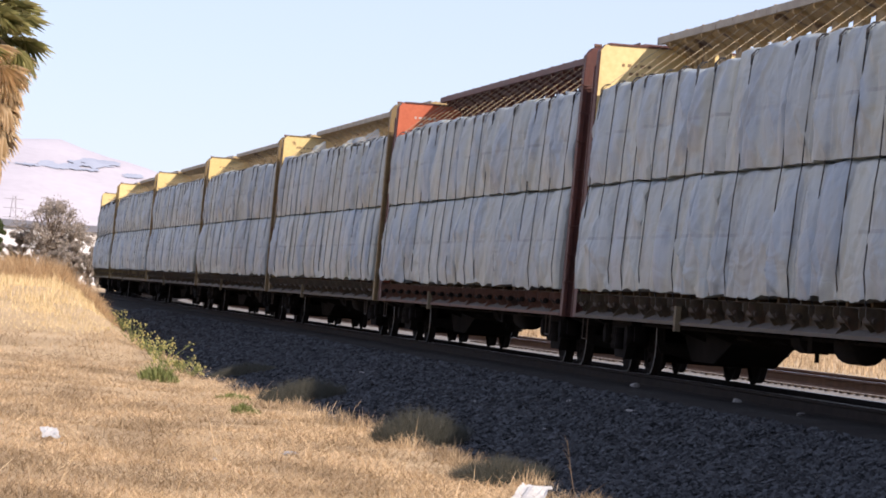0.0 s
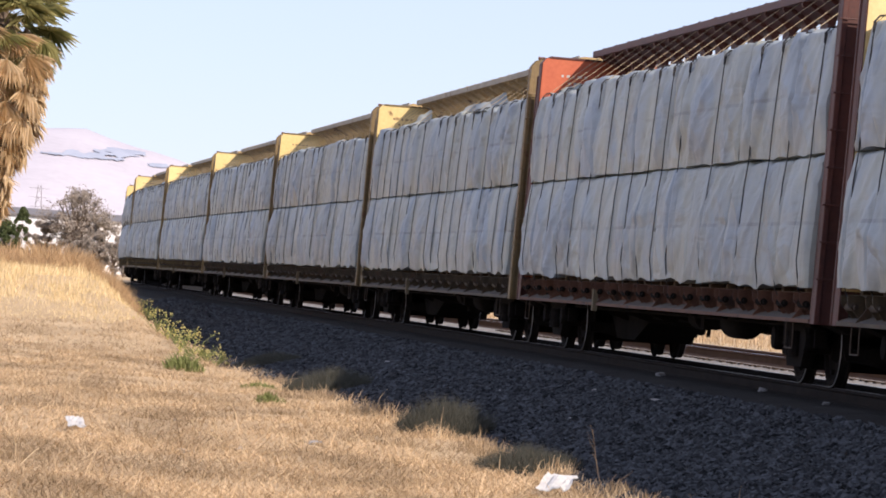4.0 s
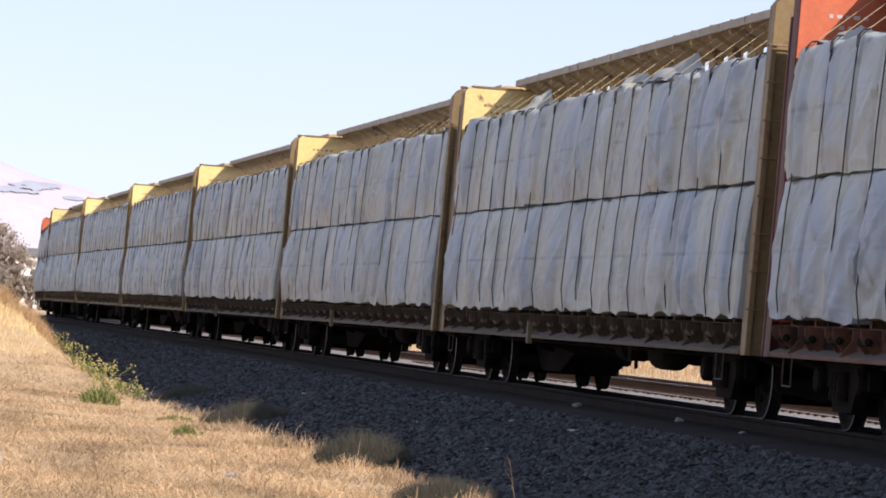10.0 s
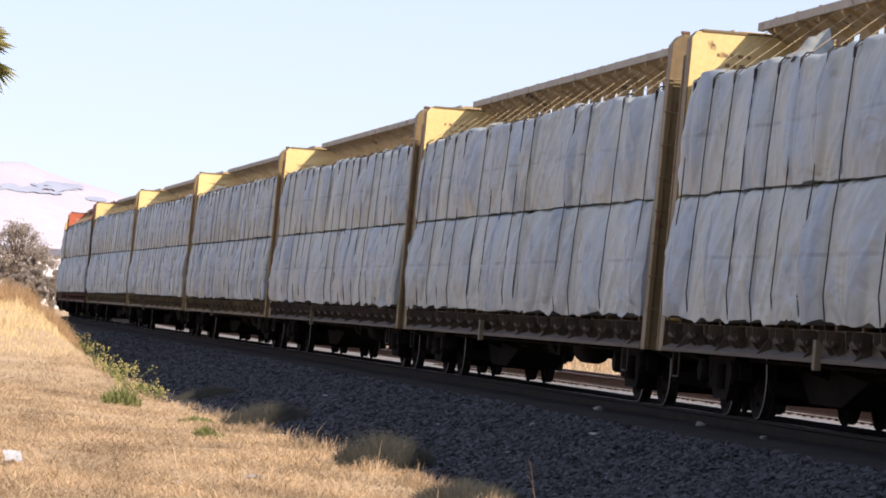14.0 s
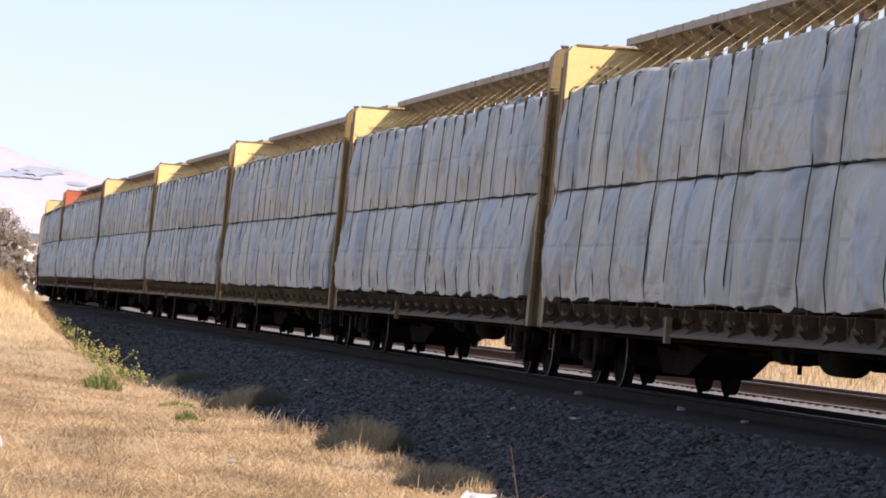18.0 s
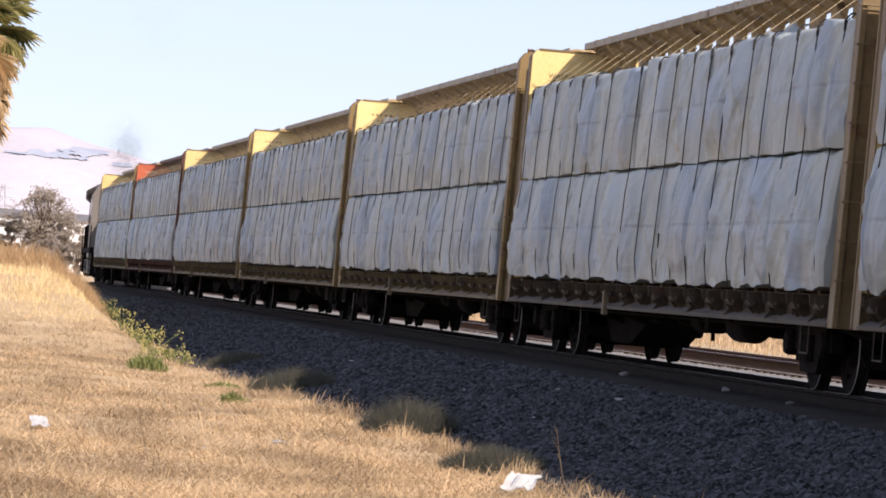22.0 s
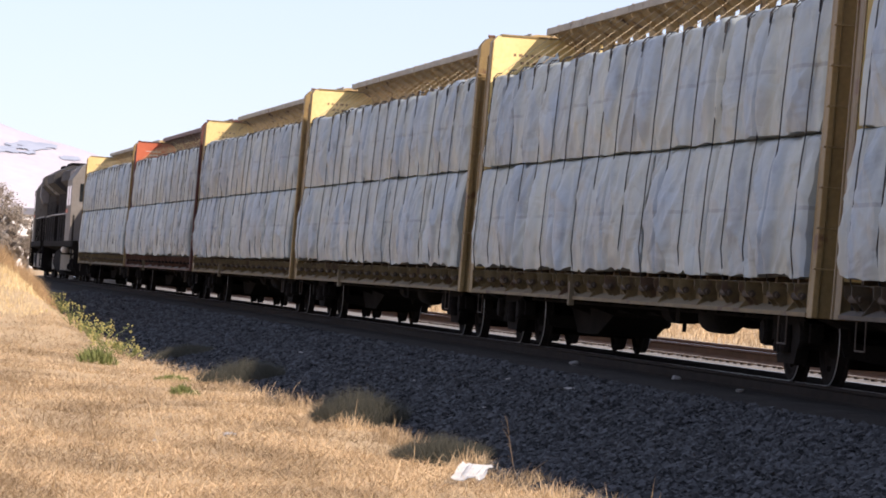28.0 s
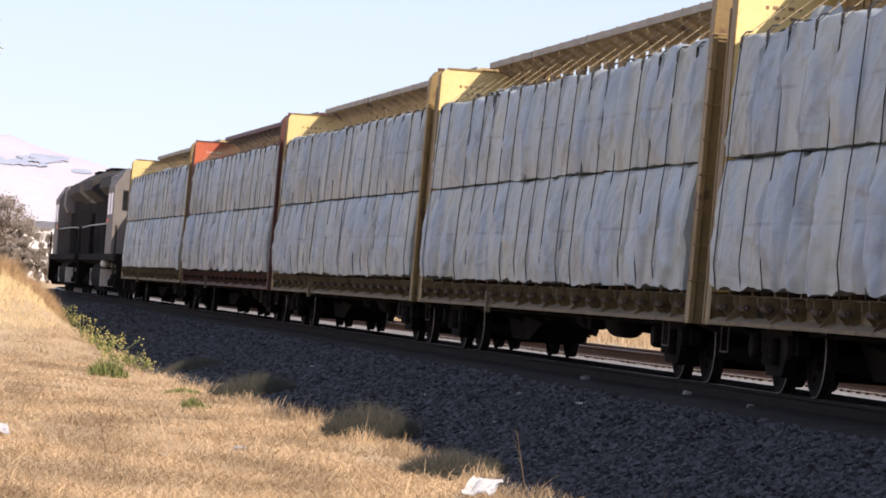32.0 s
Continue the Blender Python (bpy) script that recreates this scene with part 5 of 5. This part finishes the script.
def build_straws(count=900):
    """Single long pale stalks that lie across the mat."""
    rs = np.random.RandomState(5)
    y = 25 * (95 / 25.0) ** rs.rand(count)
    x = y * (-0.125 + 0.235 * rs.rand(count))
    n, _ = off_line(x, y)
    x, y = x[n > 5.3], y[n > 5.3]
    k = len(x)
    v, f = blades(x, y, ground_z(x, y) + 0.05, 0.25 + 0.45 * rs.rand(k) ** 2, 0.005 + 0.003 * rs.rand(k), 1.3 + 0.3 * rs.rand(k), rs)
    low = np.repeat(ground_z(x, y) + 0.05, 5)
    v[:, 2] = low + (v[:, 2] - low) * 0.5
    v[:, 2] = np.maximum(v[:, 2], ground_z(v[:, 0], v[:, 1]) + 0.04)
    thing("long_straws", "long pale broken stalks lying on the dry grass", "straw", kind="stuff", data=mesh_np("long_straws", v, f, "dead"))


build_straws()


def build_far_grass(count=26000):
    """Pale grass in the sun beyond the second track."""
    rs = np.random.RandomState(77)
    s, n = -40 + 150 * rs.rand(count), -8.6 - 26 * rs.rand(count) ** 1.6
    x, y = X0 + s * math.sin(TH) - n * math.cos(TH), 70 + s * math.cos(TH) + n * math.sin(TH)
    v, f = blades(x, y, ground_z(x, y), 0.12 + 0.25 * rs.rand(count), np.full(count, 0.022), 0.4 + 0.7 * rs.rand(count), rs)
    thing("field_grass", "sunlit pale dry grass beyond the tracks", "grass", kind="stuff", data=mesh_np("field_grass", v, f, "straw"))


build_far_grass()


def tuft(name, label, x, y, count, spread, height, mat, lean=0.8, width=0.008, seed=1, category="bush"):
    rs = np.random.RandomState(seed)
    r, a = spread * np.sqrt(rs.rand(count)), rs.rand(count) * 6.283
    px, py = x + r * np.cos(a), y + r * np.sin(a) * 1.4
    z = surfaces(px, py)
    h = height * (0.55 + 0.45 * rs.rand(count)) * (1 - 0.55 * (r / spread) ** 2)
    v, f = blades(px, py, z, h, np.full(count, width), lean * (0.3 + r / spread), rs)
    return thing(name, label, category, "verge plants", data=mesh_np(name, v, f, mat))


def beside(y, n):
    """x of the place n metres out from the track's middle, y metres ahead."""
    s = (y - 70 - n * math.sin(TH)) / math.cos(TH)
    return X0 + s * math.sin(TH) - n * math.cos(TH)


for i, (x, y, sp, h) in enumerate([(-0.10, 50.2, 0.55, 0.56), (0.74, 42.4, 0.50, 0.36), (-1.95, 66.0, 0.65, 0.46), (-3.45, 79.5, 0.6, 0.28)]):
    tuft("dry_bush", "grey-green dry brush at the foot of the ballast", x, y, 6000, sp, h, "sage", 0.95, 0.0042, 20 + i)
for i, (n, y, sp, h) in enumerate([(5.5, 53.9, 0.3, 0.36), (5.45, 56.5, 0.28, 0.32), (5.6, 48.6, 0.3, 0.26), (5.4, 45.2, 0.3, 0.24), (5.35, 41.5, 0.25, 0.30), (5.4, 43.0, 0.25, 0.26), (5.3, 38.5, 0.25, 0.22),
                                   (5.5, 62.3, 0.3, 0.26), (5.4, 46.6, 0.22, 0.26), (5.5, 50.9, 0.25, 0.24), (5.45, 69.5, 0.3, 0.26), (5.4, 36.2, 0.25, 0.24)]):
    tuft("grass_tuft", "taller tuft of pale dry grass", beside(y, n), y, 170, sp, h, "straw", 1.15, 0.007, 40 + i, "grass")
for i, (x, y, sp, h) in enumerate([(-2.94, 66.0, 0.3, 0.16), (-2.47, 58.7, 0.2, 0.20), (-4.62, 74.3, 0.34, 0.46)]):
    tuft("green_weed", "low green weed in the dry grass", x, y, 300, sp, h, "weed", 1.15, 0.026, 60 + i, "weed")
for i, (x, y, sp, h) in enumerate([(-8.75, 113.0, 0.7, 0.62), (-9.15, 116.5, 0.8, 0.85), (-9.9, 118.0, 1.3, 1.0), (-10.9, 117.0, 1.4, 1.05), (-11.9, 119.0, 1.4, 1.0), (-13.0, 117.0, 1.4, 0.95), (-14.2, 118.0, 1.4, 0.9)]):
    tuft("brown_brush", "tall brown dry brush on the bank", x, y, 2600, sp, h, "brush", 0.75, 0.013, 80 + i)


def build_twig(x, y):
    rnd = random.Random(4)
    bm = bmesh.new()
    z = surface(x, y)
    pts = [Vector((x, y, z)), Vector((x - 0.05, y, z + 0.16)), Vector((x - 0.09, y, z + 0.35)), Vector((x - 0.13, y, z + 0.56))]
    for a, b, r in zip(pts, pts[1:], (0.007, 0.006, 0.004)):
        rod(bm, a, b, r, r * 0.7, 5)
    for k in range(6):
        p = pts[1] + (pts[3] - pts[1]) * (k / 6)
        d = Vector((rnd.choice((-1, 1)) * rnd.uniform(0.03, 0.08), rnd.uniform(-0.1, 0.1), rnd.uniform(0.02, 0.12)))
        rod(bm, p, p + d, 0.0035, 0.002, 4)
    for k in range(8):
        p = pts[0]
        rod(bm, p, p + Vector((rnd.uniform(-0.35, 0.3), rnd.uniform(-0.2, 0.2), rnd.uniform(0.05, 0.22))), 0.006, 0.003, 4)
    thing("dead_stalk", "bare dead weed stalk by the ballast", "plant", "verge plants", data=mesh_of("dead_stalk", bm, "bark"))


build_twig(1.36, 39.2)


bm = bmesh.new()
lathe(bm, [(0.005, -0.02), (0.016, -0.008), (0.022, 0.006), (0.012, 0.014)], 7, (0, 0, 0), "z")
FLOWER = mesh_of("flower_head", bm, "flower")


def build_flower_weed(x, y, height, seed):
    rnd = random.Random(seed)
    base = thing("flowering_weed", "tall green weed with yellow flower heads", "weed", "verge plants", m=pose(x, y, surface(x, y)))
    for k in range(9):
        st, lf = bmesh.new(), bmesh.new()
        a, out = rnd.uniform(0, 6.28), rnd.uniform(0.1, 0.5)
        h = height * rnd.uniform(0.35, 0.9)
        p = Vector((0, 0, 0))
        q = Vector((out * math.cos(a), out * math.sin(a), h))
        mid = (p + q) / 2 + Vector((0, 0, 0.1 * h))
        rod(st, p, mid, 0.008, 0.006, 4)
        rod(st, mid, q, 0.006, 0.004, 4)
        for j in range(8):
            c = p.lerp(q, rnd.uniform(0.1, 0.8)) + Vector((rnd.uniform(-0.06, 0.06), rnd.uniform(-0.06, 0.06), 0.03))
            d = Vector((rnd.uniform(-1, 1), rnd.uniform(-1, 1), rnd.uniform(-0.2, 0.7))).normalized() * rnd.uniform(0.05, 0.11)
            w = d.cross(Vector((0, 0, 1))).normalized() * 0.018
            lf.faces.new([lf.verts.new(v) for v in (c, c + d * 0.5 + w, c + d, c + d * 0.5 - w)])
        stem = part("stem", st, "weed", base)
        part("foliage", lf, "weed", stem)
        for j in range(5):
            c = q + Vector((rnd.uniform(-0.05, 0.05), rnd.uniform(-0.05, 0.05), rnd.uniform(-0.13, 0.04)))
            part("flower_head", FLOWER, None, stem, "" if k + j else "small yellow flower head", pose(*c, rnd.uniform(-30, 30), rnd.uniform(-30, 30)) @ Matrix.Scale(rnd.uniform(0.5, 0.95), 4))


for i, (x, y, h) in enumerate([(-5.25, 86.0, 0.55), (-4.95, 84.2, 0.50), (-5.65, 89.0, 0.55), (-5.9, 91.0, 0.48), (-6.2, 93.5, 0.5), (-6.75, 98.0, 0.6), (-7.3, 103.0, 0.6), (-4.7, 82.5, 0.42),
                               (-4.45, 80.6, 0.28)]):
    build_flower_weed(x, y, h, 300 + i)


# ---- the far end: palm, trees, hedge, warehouse, mast and hills
def fan_mesh(seed, radius, droop, fold, mat):
    """A fan leaf: a stalk, then narrow fingers that spread and bend down. It grows along +x."""
    rnd = random.Random(seed)
    bm = bmesh.new()
    stalk = radius * 0.75
    rod(bm, (0, 0, 0), (stalk, 0, 0.02), 0.02, 0.014, 4)
    k = 29
    for i in range(k):
        a = radians(-105 + 210 * i / (k - 1)) * fold
        ln = radius * rnd.uniform(0.82, 1.05) * (1 - 0.25 * abs(i / (k - 1) - 0.5))
        d = Vector((math.cos(a), math.sin(a), 0))
        w = Vector((-d.y, d.x, 0)) * radius * 0.032
        c = Vector((stalk, 0, 0.02))
        lift = Vector((0, 0, 0.03 * (1 if i % 2 else -1)))
        p1 = c + d * ln * 0.55 - Vector((0, 0, droop * ln * 0.12))
        p2 = c + d * ln - Vector((0, 0, droop * ln * rnd.uniform(0.35, 0.6)))
        v = [bm.verts.new(q) for q in (c, p1 + w + lift, p2, p1 - w + lift)]
        bm.faces.new((v[0], v[1], v[2]))
        bm.faces.new((v[0], v[2], v[3]))
    return mesh_of("frond", bm, mat)


def build_palm(x, y):
    rnd = random.Random(8)
    z0 = surface(x, y)
    palm = thing("fan_palm", "fan palm with green crown and shaggy skirt of dead fronds", "palm tree", m=pose(x, y, z0))
    top = 7.75 - z0
    bm = bmesh.new()
    prof = [(0.42, -0.2), (0.33, 0.6), (0.27, top * 0.5), (0.25, top - 0.4), (0.2, top), (0.05, top + 0.15)]
    lathe(bm, prof, 14, (0, 0, 0), "z")
    part("trunk", bm, "bark", palm, "ringed grey-brown trunk", smooth=True)
    green = [fan_mesh(i, 0.95, 0.8, 1.0, "frond") for i in range(4)]
    dead = [fan_mesh(20 + i, 1.05, 0.9, 0.6, "dead") for i in range(4)]
    for i in range(84):
        el = rnd.uniform(-62, 80)
        m = pose(0, 0, top - rnd.uniform(0, 0.9), 0, 0, rnd.uniform(0, 360)) @ pose(0, 0, 0, rnd.uniform(-30, 30), -el, 0) @ pose(rnd.uniform(0.2, 0.9), 0, 0)
        part("frond", green[i % 4], None, palm, m=m)
    for i in range(280):
        u = i / 280
        z = top + 0.1 - 5.0 * u
        m = pose(0, 0, z, 0, 0, rnd.uniform(0, 360)) @ pose(0, 0, 0, rnd.uniform(-40, 40), rnd.uniform(20 + 40 * u, 60 + 24 * u), 0) @ pose(0.15 + 0.85 * (1 - u) * rnd.random(), 0, 0)
        part("dead_frond", dead[i % 4], None, palm, "hanging dead frond" if i == 0 else "", m @ Matrix.Scale(rnd.uniform(0.8, 1.15) * (1 - 0.25 * u), 4))


build_palm(-13.2, 120.0)


def leaf_cloud(clumps, per, size, rs):
    """Leaves in clumps: quads scattered in each ball (x, y, z, r)."""
    c = np.repeat(np.array(clumps), per, axis=0)
    k = len(c)
    d = rs.normal(size=(k, 3))
    d /= np.linalg.norm(d, axis=1)[:, None]
    p = c[:, :3] + d * (c[:, 3] * rs.rand(k) ** 0.45)[:, None] * np.array([1, 1, 0.85])
    a, b = rs.normal(size=(k, 3)), rs.normal(size=(k, 3))
    a *= (size * (0.6 + 0.7 * rs.rand(k)) / np.linalg.norm(a, axis=1))[:, None]
    b *= (size * 0.45 / np.linalg.norm(b, axis=1))[:, None]
    v = np.stack([p - a, p + b, p + a, p - b], 1).reshape(-1, 3)
    return v, (np.array([0, 1, 2, 3]) + 4 * np.arange(k)[:, None])


def build_tree(name, label, x, y, height, width, seed, leaf="leaf", per=70, balls=34, size=0.13, low=0.35):
    rs, rnd = np.random.RandomState(seed), random.Random(seed)
    z0 = surface(x, y) if y < 380 else -0.4
    tree = thing(name, label, "tree", "far trees", m=pose(x, y, z0))
    bm = bmesh.new()
    fork = Vector((rnd.uniform(-0.1, 0.1), 0, height * 0.3))
    rod(bm, (0, 0, -0.3), fork, width * 0.05, width * 0.035, 8)
    clumps = []
    for i in range(balls):
        u = rnd.uniform(low, 1)
        r = width * 0.5 * math.sin(math.pi * min(1, max(0.12, (1.02 - u) * 1.25))) * rnd.uniform(0.3, 1)
        a = rnd.uniform(0, 6.28)
        c = Vector((r * math.cos(a), r * math.sin(a), height * u * rnd.uniform(0.93, 1)))
        clumps.append((*c, width * rnd.uniform(0.045, 0.11)))
        if i % 2 == 0:
            mid = fork.lerp(c, 0.5) + Vector((0, 0, height * 0.05))
            rod(bm, fork, mid, width * 0.018, width * 0.011, 5)
            rod(bm, mid, c, width * 0.011, width * 0.004, 4)
    part("trunk", bm, "bark", tree)
    v, f = leaf_cloud(clumps, per, size, rs)
    part("crown", mesh_np("crown", v, f, leaf), None, tree, "sparse uneven crown")


build_tree("grey_green_tree", "thin-crowned olive-grey tree beyond the bank", -35.4, 400, 7.9, 7.8, 1, per=70, balls=130, size=0.13, low=0.28)
build_tree("low_tree", "low rounded olive-green tree beside the line", -33.0, 398, 5.2, 4.6, 2, per=150, balls=44, low=0.15)
build_tree("low_tree", "low rounded olive-green tree beside the line", -30.9, 399, 4.4, 3.4, 6, per=150, balls=40, low=0.1)
build_tree("low_tree", "low rounded olive-green tree beside the line", -28.9, 401, 3.6, 3.0, 7, per=150, balls=40, low=0.1)
build_tree("low_tree", "low rounded olive-green tree beside the line", -38.4, 402, 4.8, 4.0, 3, per=220, balls=44, low=0.12)
for i, (x, h, w) in enumerate([(-25.5, 2.6, 2.4), (-26.8, 3.2, 2.8), (-28.2, 3.0, 2.8)]):
    build_tree("trackside_shrub", "grey-brown shrub beside the line", x, 320 + i, h, w, 21 + i, per=150, balls=60, size=0.08, low=0.06)
build_tree("conical_tree", "dense dark green conical tree", -40.2, 396, 5.8, 2.2, 4, "hedge", 260, 60, 0.16, 0.05)
for i, (x, h, w) in enumerate([(-41.6, 4.4, 2.4), (-43.2, 4.2, 2.6), (-45.0, 4.3, 2.6), (-46.9, 4.5, 2.8)]):
    build_tree("hedge_shrub", "dense green shrub in front of a white warehouse", x, 395, h, w, 10 + i, "hedge", 260, 60, 0.17, 0.05)

M["white"] = material("white_cladding", (0.74, 0.73, 0.72), (0.84, 0.83, 0.82), 0.5, 0, 0.3, 6, 0.1, 0.01)
# distance haze is mixed into the base colours of hills and woods
M["dry_hill"] = material("haze_pale_dry_hillside", (0.49, 0.468, 0.505), (0.57, 0.545, 0.585), 1.0, 0, 0.012, 0.12, 0.0, spec=0.0)
M["woods"] = material("haze_blue_far_woods", (0.36, 0.395, 0.475), (0.41, 0.445, 0.525), 1.0, 0, 0.05, 0.5, 0.0, spec=0.0)


def build_warehouse():
    wh = thing("warehouse", "long low white warehouse beyond the hedge", "building", m=pose(-56, 512, -0.4))
    bm = bmesh.new()
    prism(bm, [(-12, 0), (-12, 5.9), (0, 6.7), (12, 5.9), (12, 0)], "x", -22, 17)
    part("wall", bm, "white", wh)
    bm = bmesh.new()
    for s in (-1, 1):
        prism(bm, [(s * 12.3, 5.85), (0, 6.72), (0, 6.9), (s * 12.3, 6.05)], "x", -22.3, 17.3)
    part("roof", bm, "grey", wh)
    for x in (-15, -6, 3, 12):
        bm = bmesh.new()
        box(bm, x - 1.6, x + 1.6, -12.08, -12.0, 0, 3.6)
        part("roller_door", bm, "grey", wh)


build_warehouse()


def build_mast(x, y, h):
    mast = thing("lattice_mast", "distant steel lattice power mast", "power mast", m=pose(x, y, -0.4))
    bm = bmesh.new()
    k = 8
    for sx in (-1, 1):
        for sy in (-1, 1):
            rod(bm, (sx * 2.4, sy * 2.4, 0), (sx * 0.5, sy * 0.5, h), 0.09, 0.06, 4)
    for i in range(k):
        z0, z1 = h * i / k, h * (i + 1) / k
        w0, w1 = 2.4 - 1.9 * i / k, 2.4 - 1.9 * (i + 1) / k
        rod(bm, (-w0, -w0, z0), (w1, -w1, z1), 0.05, seg=4)
        rod(bm, (w0, -w0, z0), (-w1, -w1, z1), 0.05, seg=4)
    part("lattice", bm, "grey", mast)
    for z in (h * 0.72, h * 0.84, h * 0.96):
        bm = bmesh.new()
        rod(bm, (-3.4, 0, z), (3.4, 0, z), 0.08, seg=4)
        part("cross_arm", bm, "grey", mast)


build_mast(-147, 1500, 26)


def hill_z(X, Y):
    ridge = np.interp(X, [-2600, -1500, -800, -560, -420, -355, -300, -250, -150, 0, 400, 2600], [140, 175, 130, 112, 116, 122, 110, 98, 78, 62, 60, 90])
    up = step(Y, 3300, 4000) - 0.4 * step(Y, 4050, 4700)
    return ridge * up + 14 * (grain(X * 0.006, Y * 0.004, 6) - 0.5) * up + 5 * (grain(X * 0.03, Y * 0.015, 8) - 0.5) * up - 1.5


def build_hills():
    X, Y = np.meshgrid(np.linspace(-2600, 2600, 260), np.linspace(3300, 4700, 24), indexing="ij")
    k, w = X.shape
    i = np.arange(k * w).reshape(k, w)
    f = np.stack([i[:-1, :-1], i[1:, :-1], i[1:, 1:], i[:-1, 1:]], -1).reshape(-1, 4)
    thing("hills", "far dry grassy hills with haze in their pale colour", "hills", kind="structure", data=mesh_np("hills", np.stack([X, Y, hill_z(X, Y)], -1).reshape(-1, 3), f, "dry_hill", True))
    # woods: a rough canopy that follows the slope, in ragged patches, haze in its colour
    X, Y = np.meshgrid(np.arange(-400.0, -250.0, 1.5), np.arange(3480.0, 4000.0, 4.0), indexing="ij")
    Z = hill_z(X, Y) + 0.8
    wood = np.full_like(X, -9.0)
    for cx, cz, half, deep in ((-334, 92.0, 27, 3.2), (-309, 98.0, 20, 4.0), (-276, 89.5, 8, 2.4), (-362, 90.5, 16, 1.2)):
        wood = np.maximum(wood, 1.25 - ((X - cx) / half) ** 2 - ((Z - 0.8 - cz) / deep) ** 2)
    wood = wood + 1.6 * (grain(X * 0.10, Z * 0.45, 12) - 0.5) + 0.8 * (grain(X * 0.3, Z * 1.1, 14) - 0.5)
    Z = Z + 0.5 * (grain(X * 0.4, Y * 0.2, 15) - 0.5)
    k, w = X.shape
    i = np.arange(k * w).reshape(k, w)
    f = np.stack([i[:-1, :-1], i[1:, :-1], i[1:, 1:], i[:-1, 1:]], -1)[wood[:-1, :-1] > 0.45]
    used, place = np.unique(f, return_inverse=True)
    thing("far_woods", "patches of far woodland on the hills, paled and blued for haze", "woods", kind="stuff",
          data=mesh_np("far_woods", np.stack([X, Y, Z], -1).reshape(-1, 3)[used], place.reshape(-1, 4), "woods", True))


build_hills()


# ---- dark exhaust that drifts from the leading locomotive: thin clouds of soot specks
M["soot"] = material("soot", (0.03, 0.028, 0.03), (0.06, 0.057, 0.06), 1.0, 0, 3, 20, 0, spec=0.0)


def puff_mesh(seed, size, count):
    rs = np.random.RandomState(seed)
    c = rs.normal(size=(count, 3)) * size * np.array([0.5, 0.5, 0.62])
    c += 0.45 * size * np.stack([grain(c[:, 0] * 2 / size, c[:, 2] * 2 / size, seed + k) - 0.5 for k in range(3)], -1)
    tet = np.array([(1, 0, -0.6), (-0.5, 0.87, -0.6), (-0.5, -0.87, -0.6), (0, 0, 1)], float)
    tri = np.array([(0, 1, 3), (1, 2, 3), (2, 0, 3), (0, 2, 1)])
    v = c[:, None] + tet[None] * (0.0026 + 0.0032 * rs.rand(count))[:, None, None]
    return mesh_np("smoke_puff", v.reshape(-1, 3), (tri[None] + 4 * np.arange(count)[:, None, None]).reshape(-1, 3), "soot")


PUFFS = []
PUFF_MESHES = [puff_mesh(1, 0.65, 4800), puff_mesh(2, 0.85, 6000), puff_mesh(3, 1.0, 7200), puff_mesh(4, 1.3, 4000)]
for i in range(15):
    ob = thing("smoke_puff", "thin dark puff of diesel exhaust", "smoke", "exhaust smoke", kind="stuff", data=PUFF_MESHES[3 if i < 4 else (i * 2) % 3])
    PUFFS.append((ob, 17.6 + i * 0.45 if i < 4 else 20.9 + (i - 4) * 0.22))


# ---- what moves
def motions():
    for ob, back, base in MOVING:
        walk(ob, [(t, car_pose(train_s(t) + back, base)) for t in range(33)])
    stack = (N_CARS - 1) * PITCH + 11.8 + 0.65
    for i, (ob, start) in enumerate(PUFFS):
        rnd = random.Random(i)
        wander, swing = rnd.uniform(-0.35, 0.35), rnd.uniform(0.8, 1.25)
        rows = []
        for k in range(65):
            t = k * 0.5
            x, y, _ = line(train_s(min(t, start)) + stack)
            age = max(0.0, t - start)
            rise = 1.65 * age * swing + 1.6 * max(0.0, age - 1.8) ** 2
            drift = (0.10 + 0.16 * age) * age
            rows.append((t, pose(x + drift + wander * min(age, 2.5), y - 0.3 * age, (3.6 if age == 0 else 4.95 + rise), 0, 0, 25 * age + 40 * i)))
        walk(ob, rows)
    s0 = train_s(0)
    turns = []
    for i in range(257):
        t = i * 0.125
        turns.append((t, (s0 - train_s(t)) / WHEEL_R))
    for ob, dx in ROLLING:
        walk(ob, [(t, pose(dx, 0, WHEEL_R + Z_RAIL, 0, math.degrees(a) % 360, 0)) for t, a in turns])


motions()
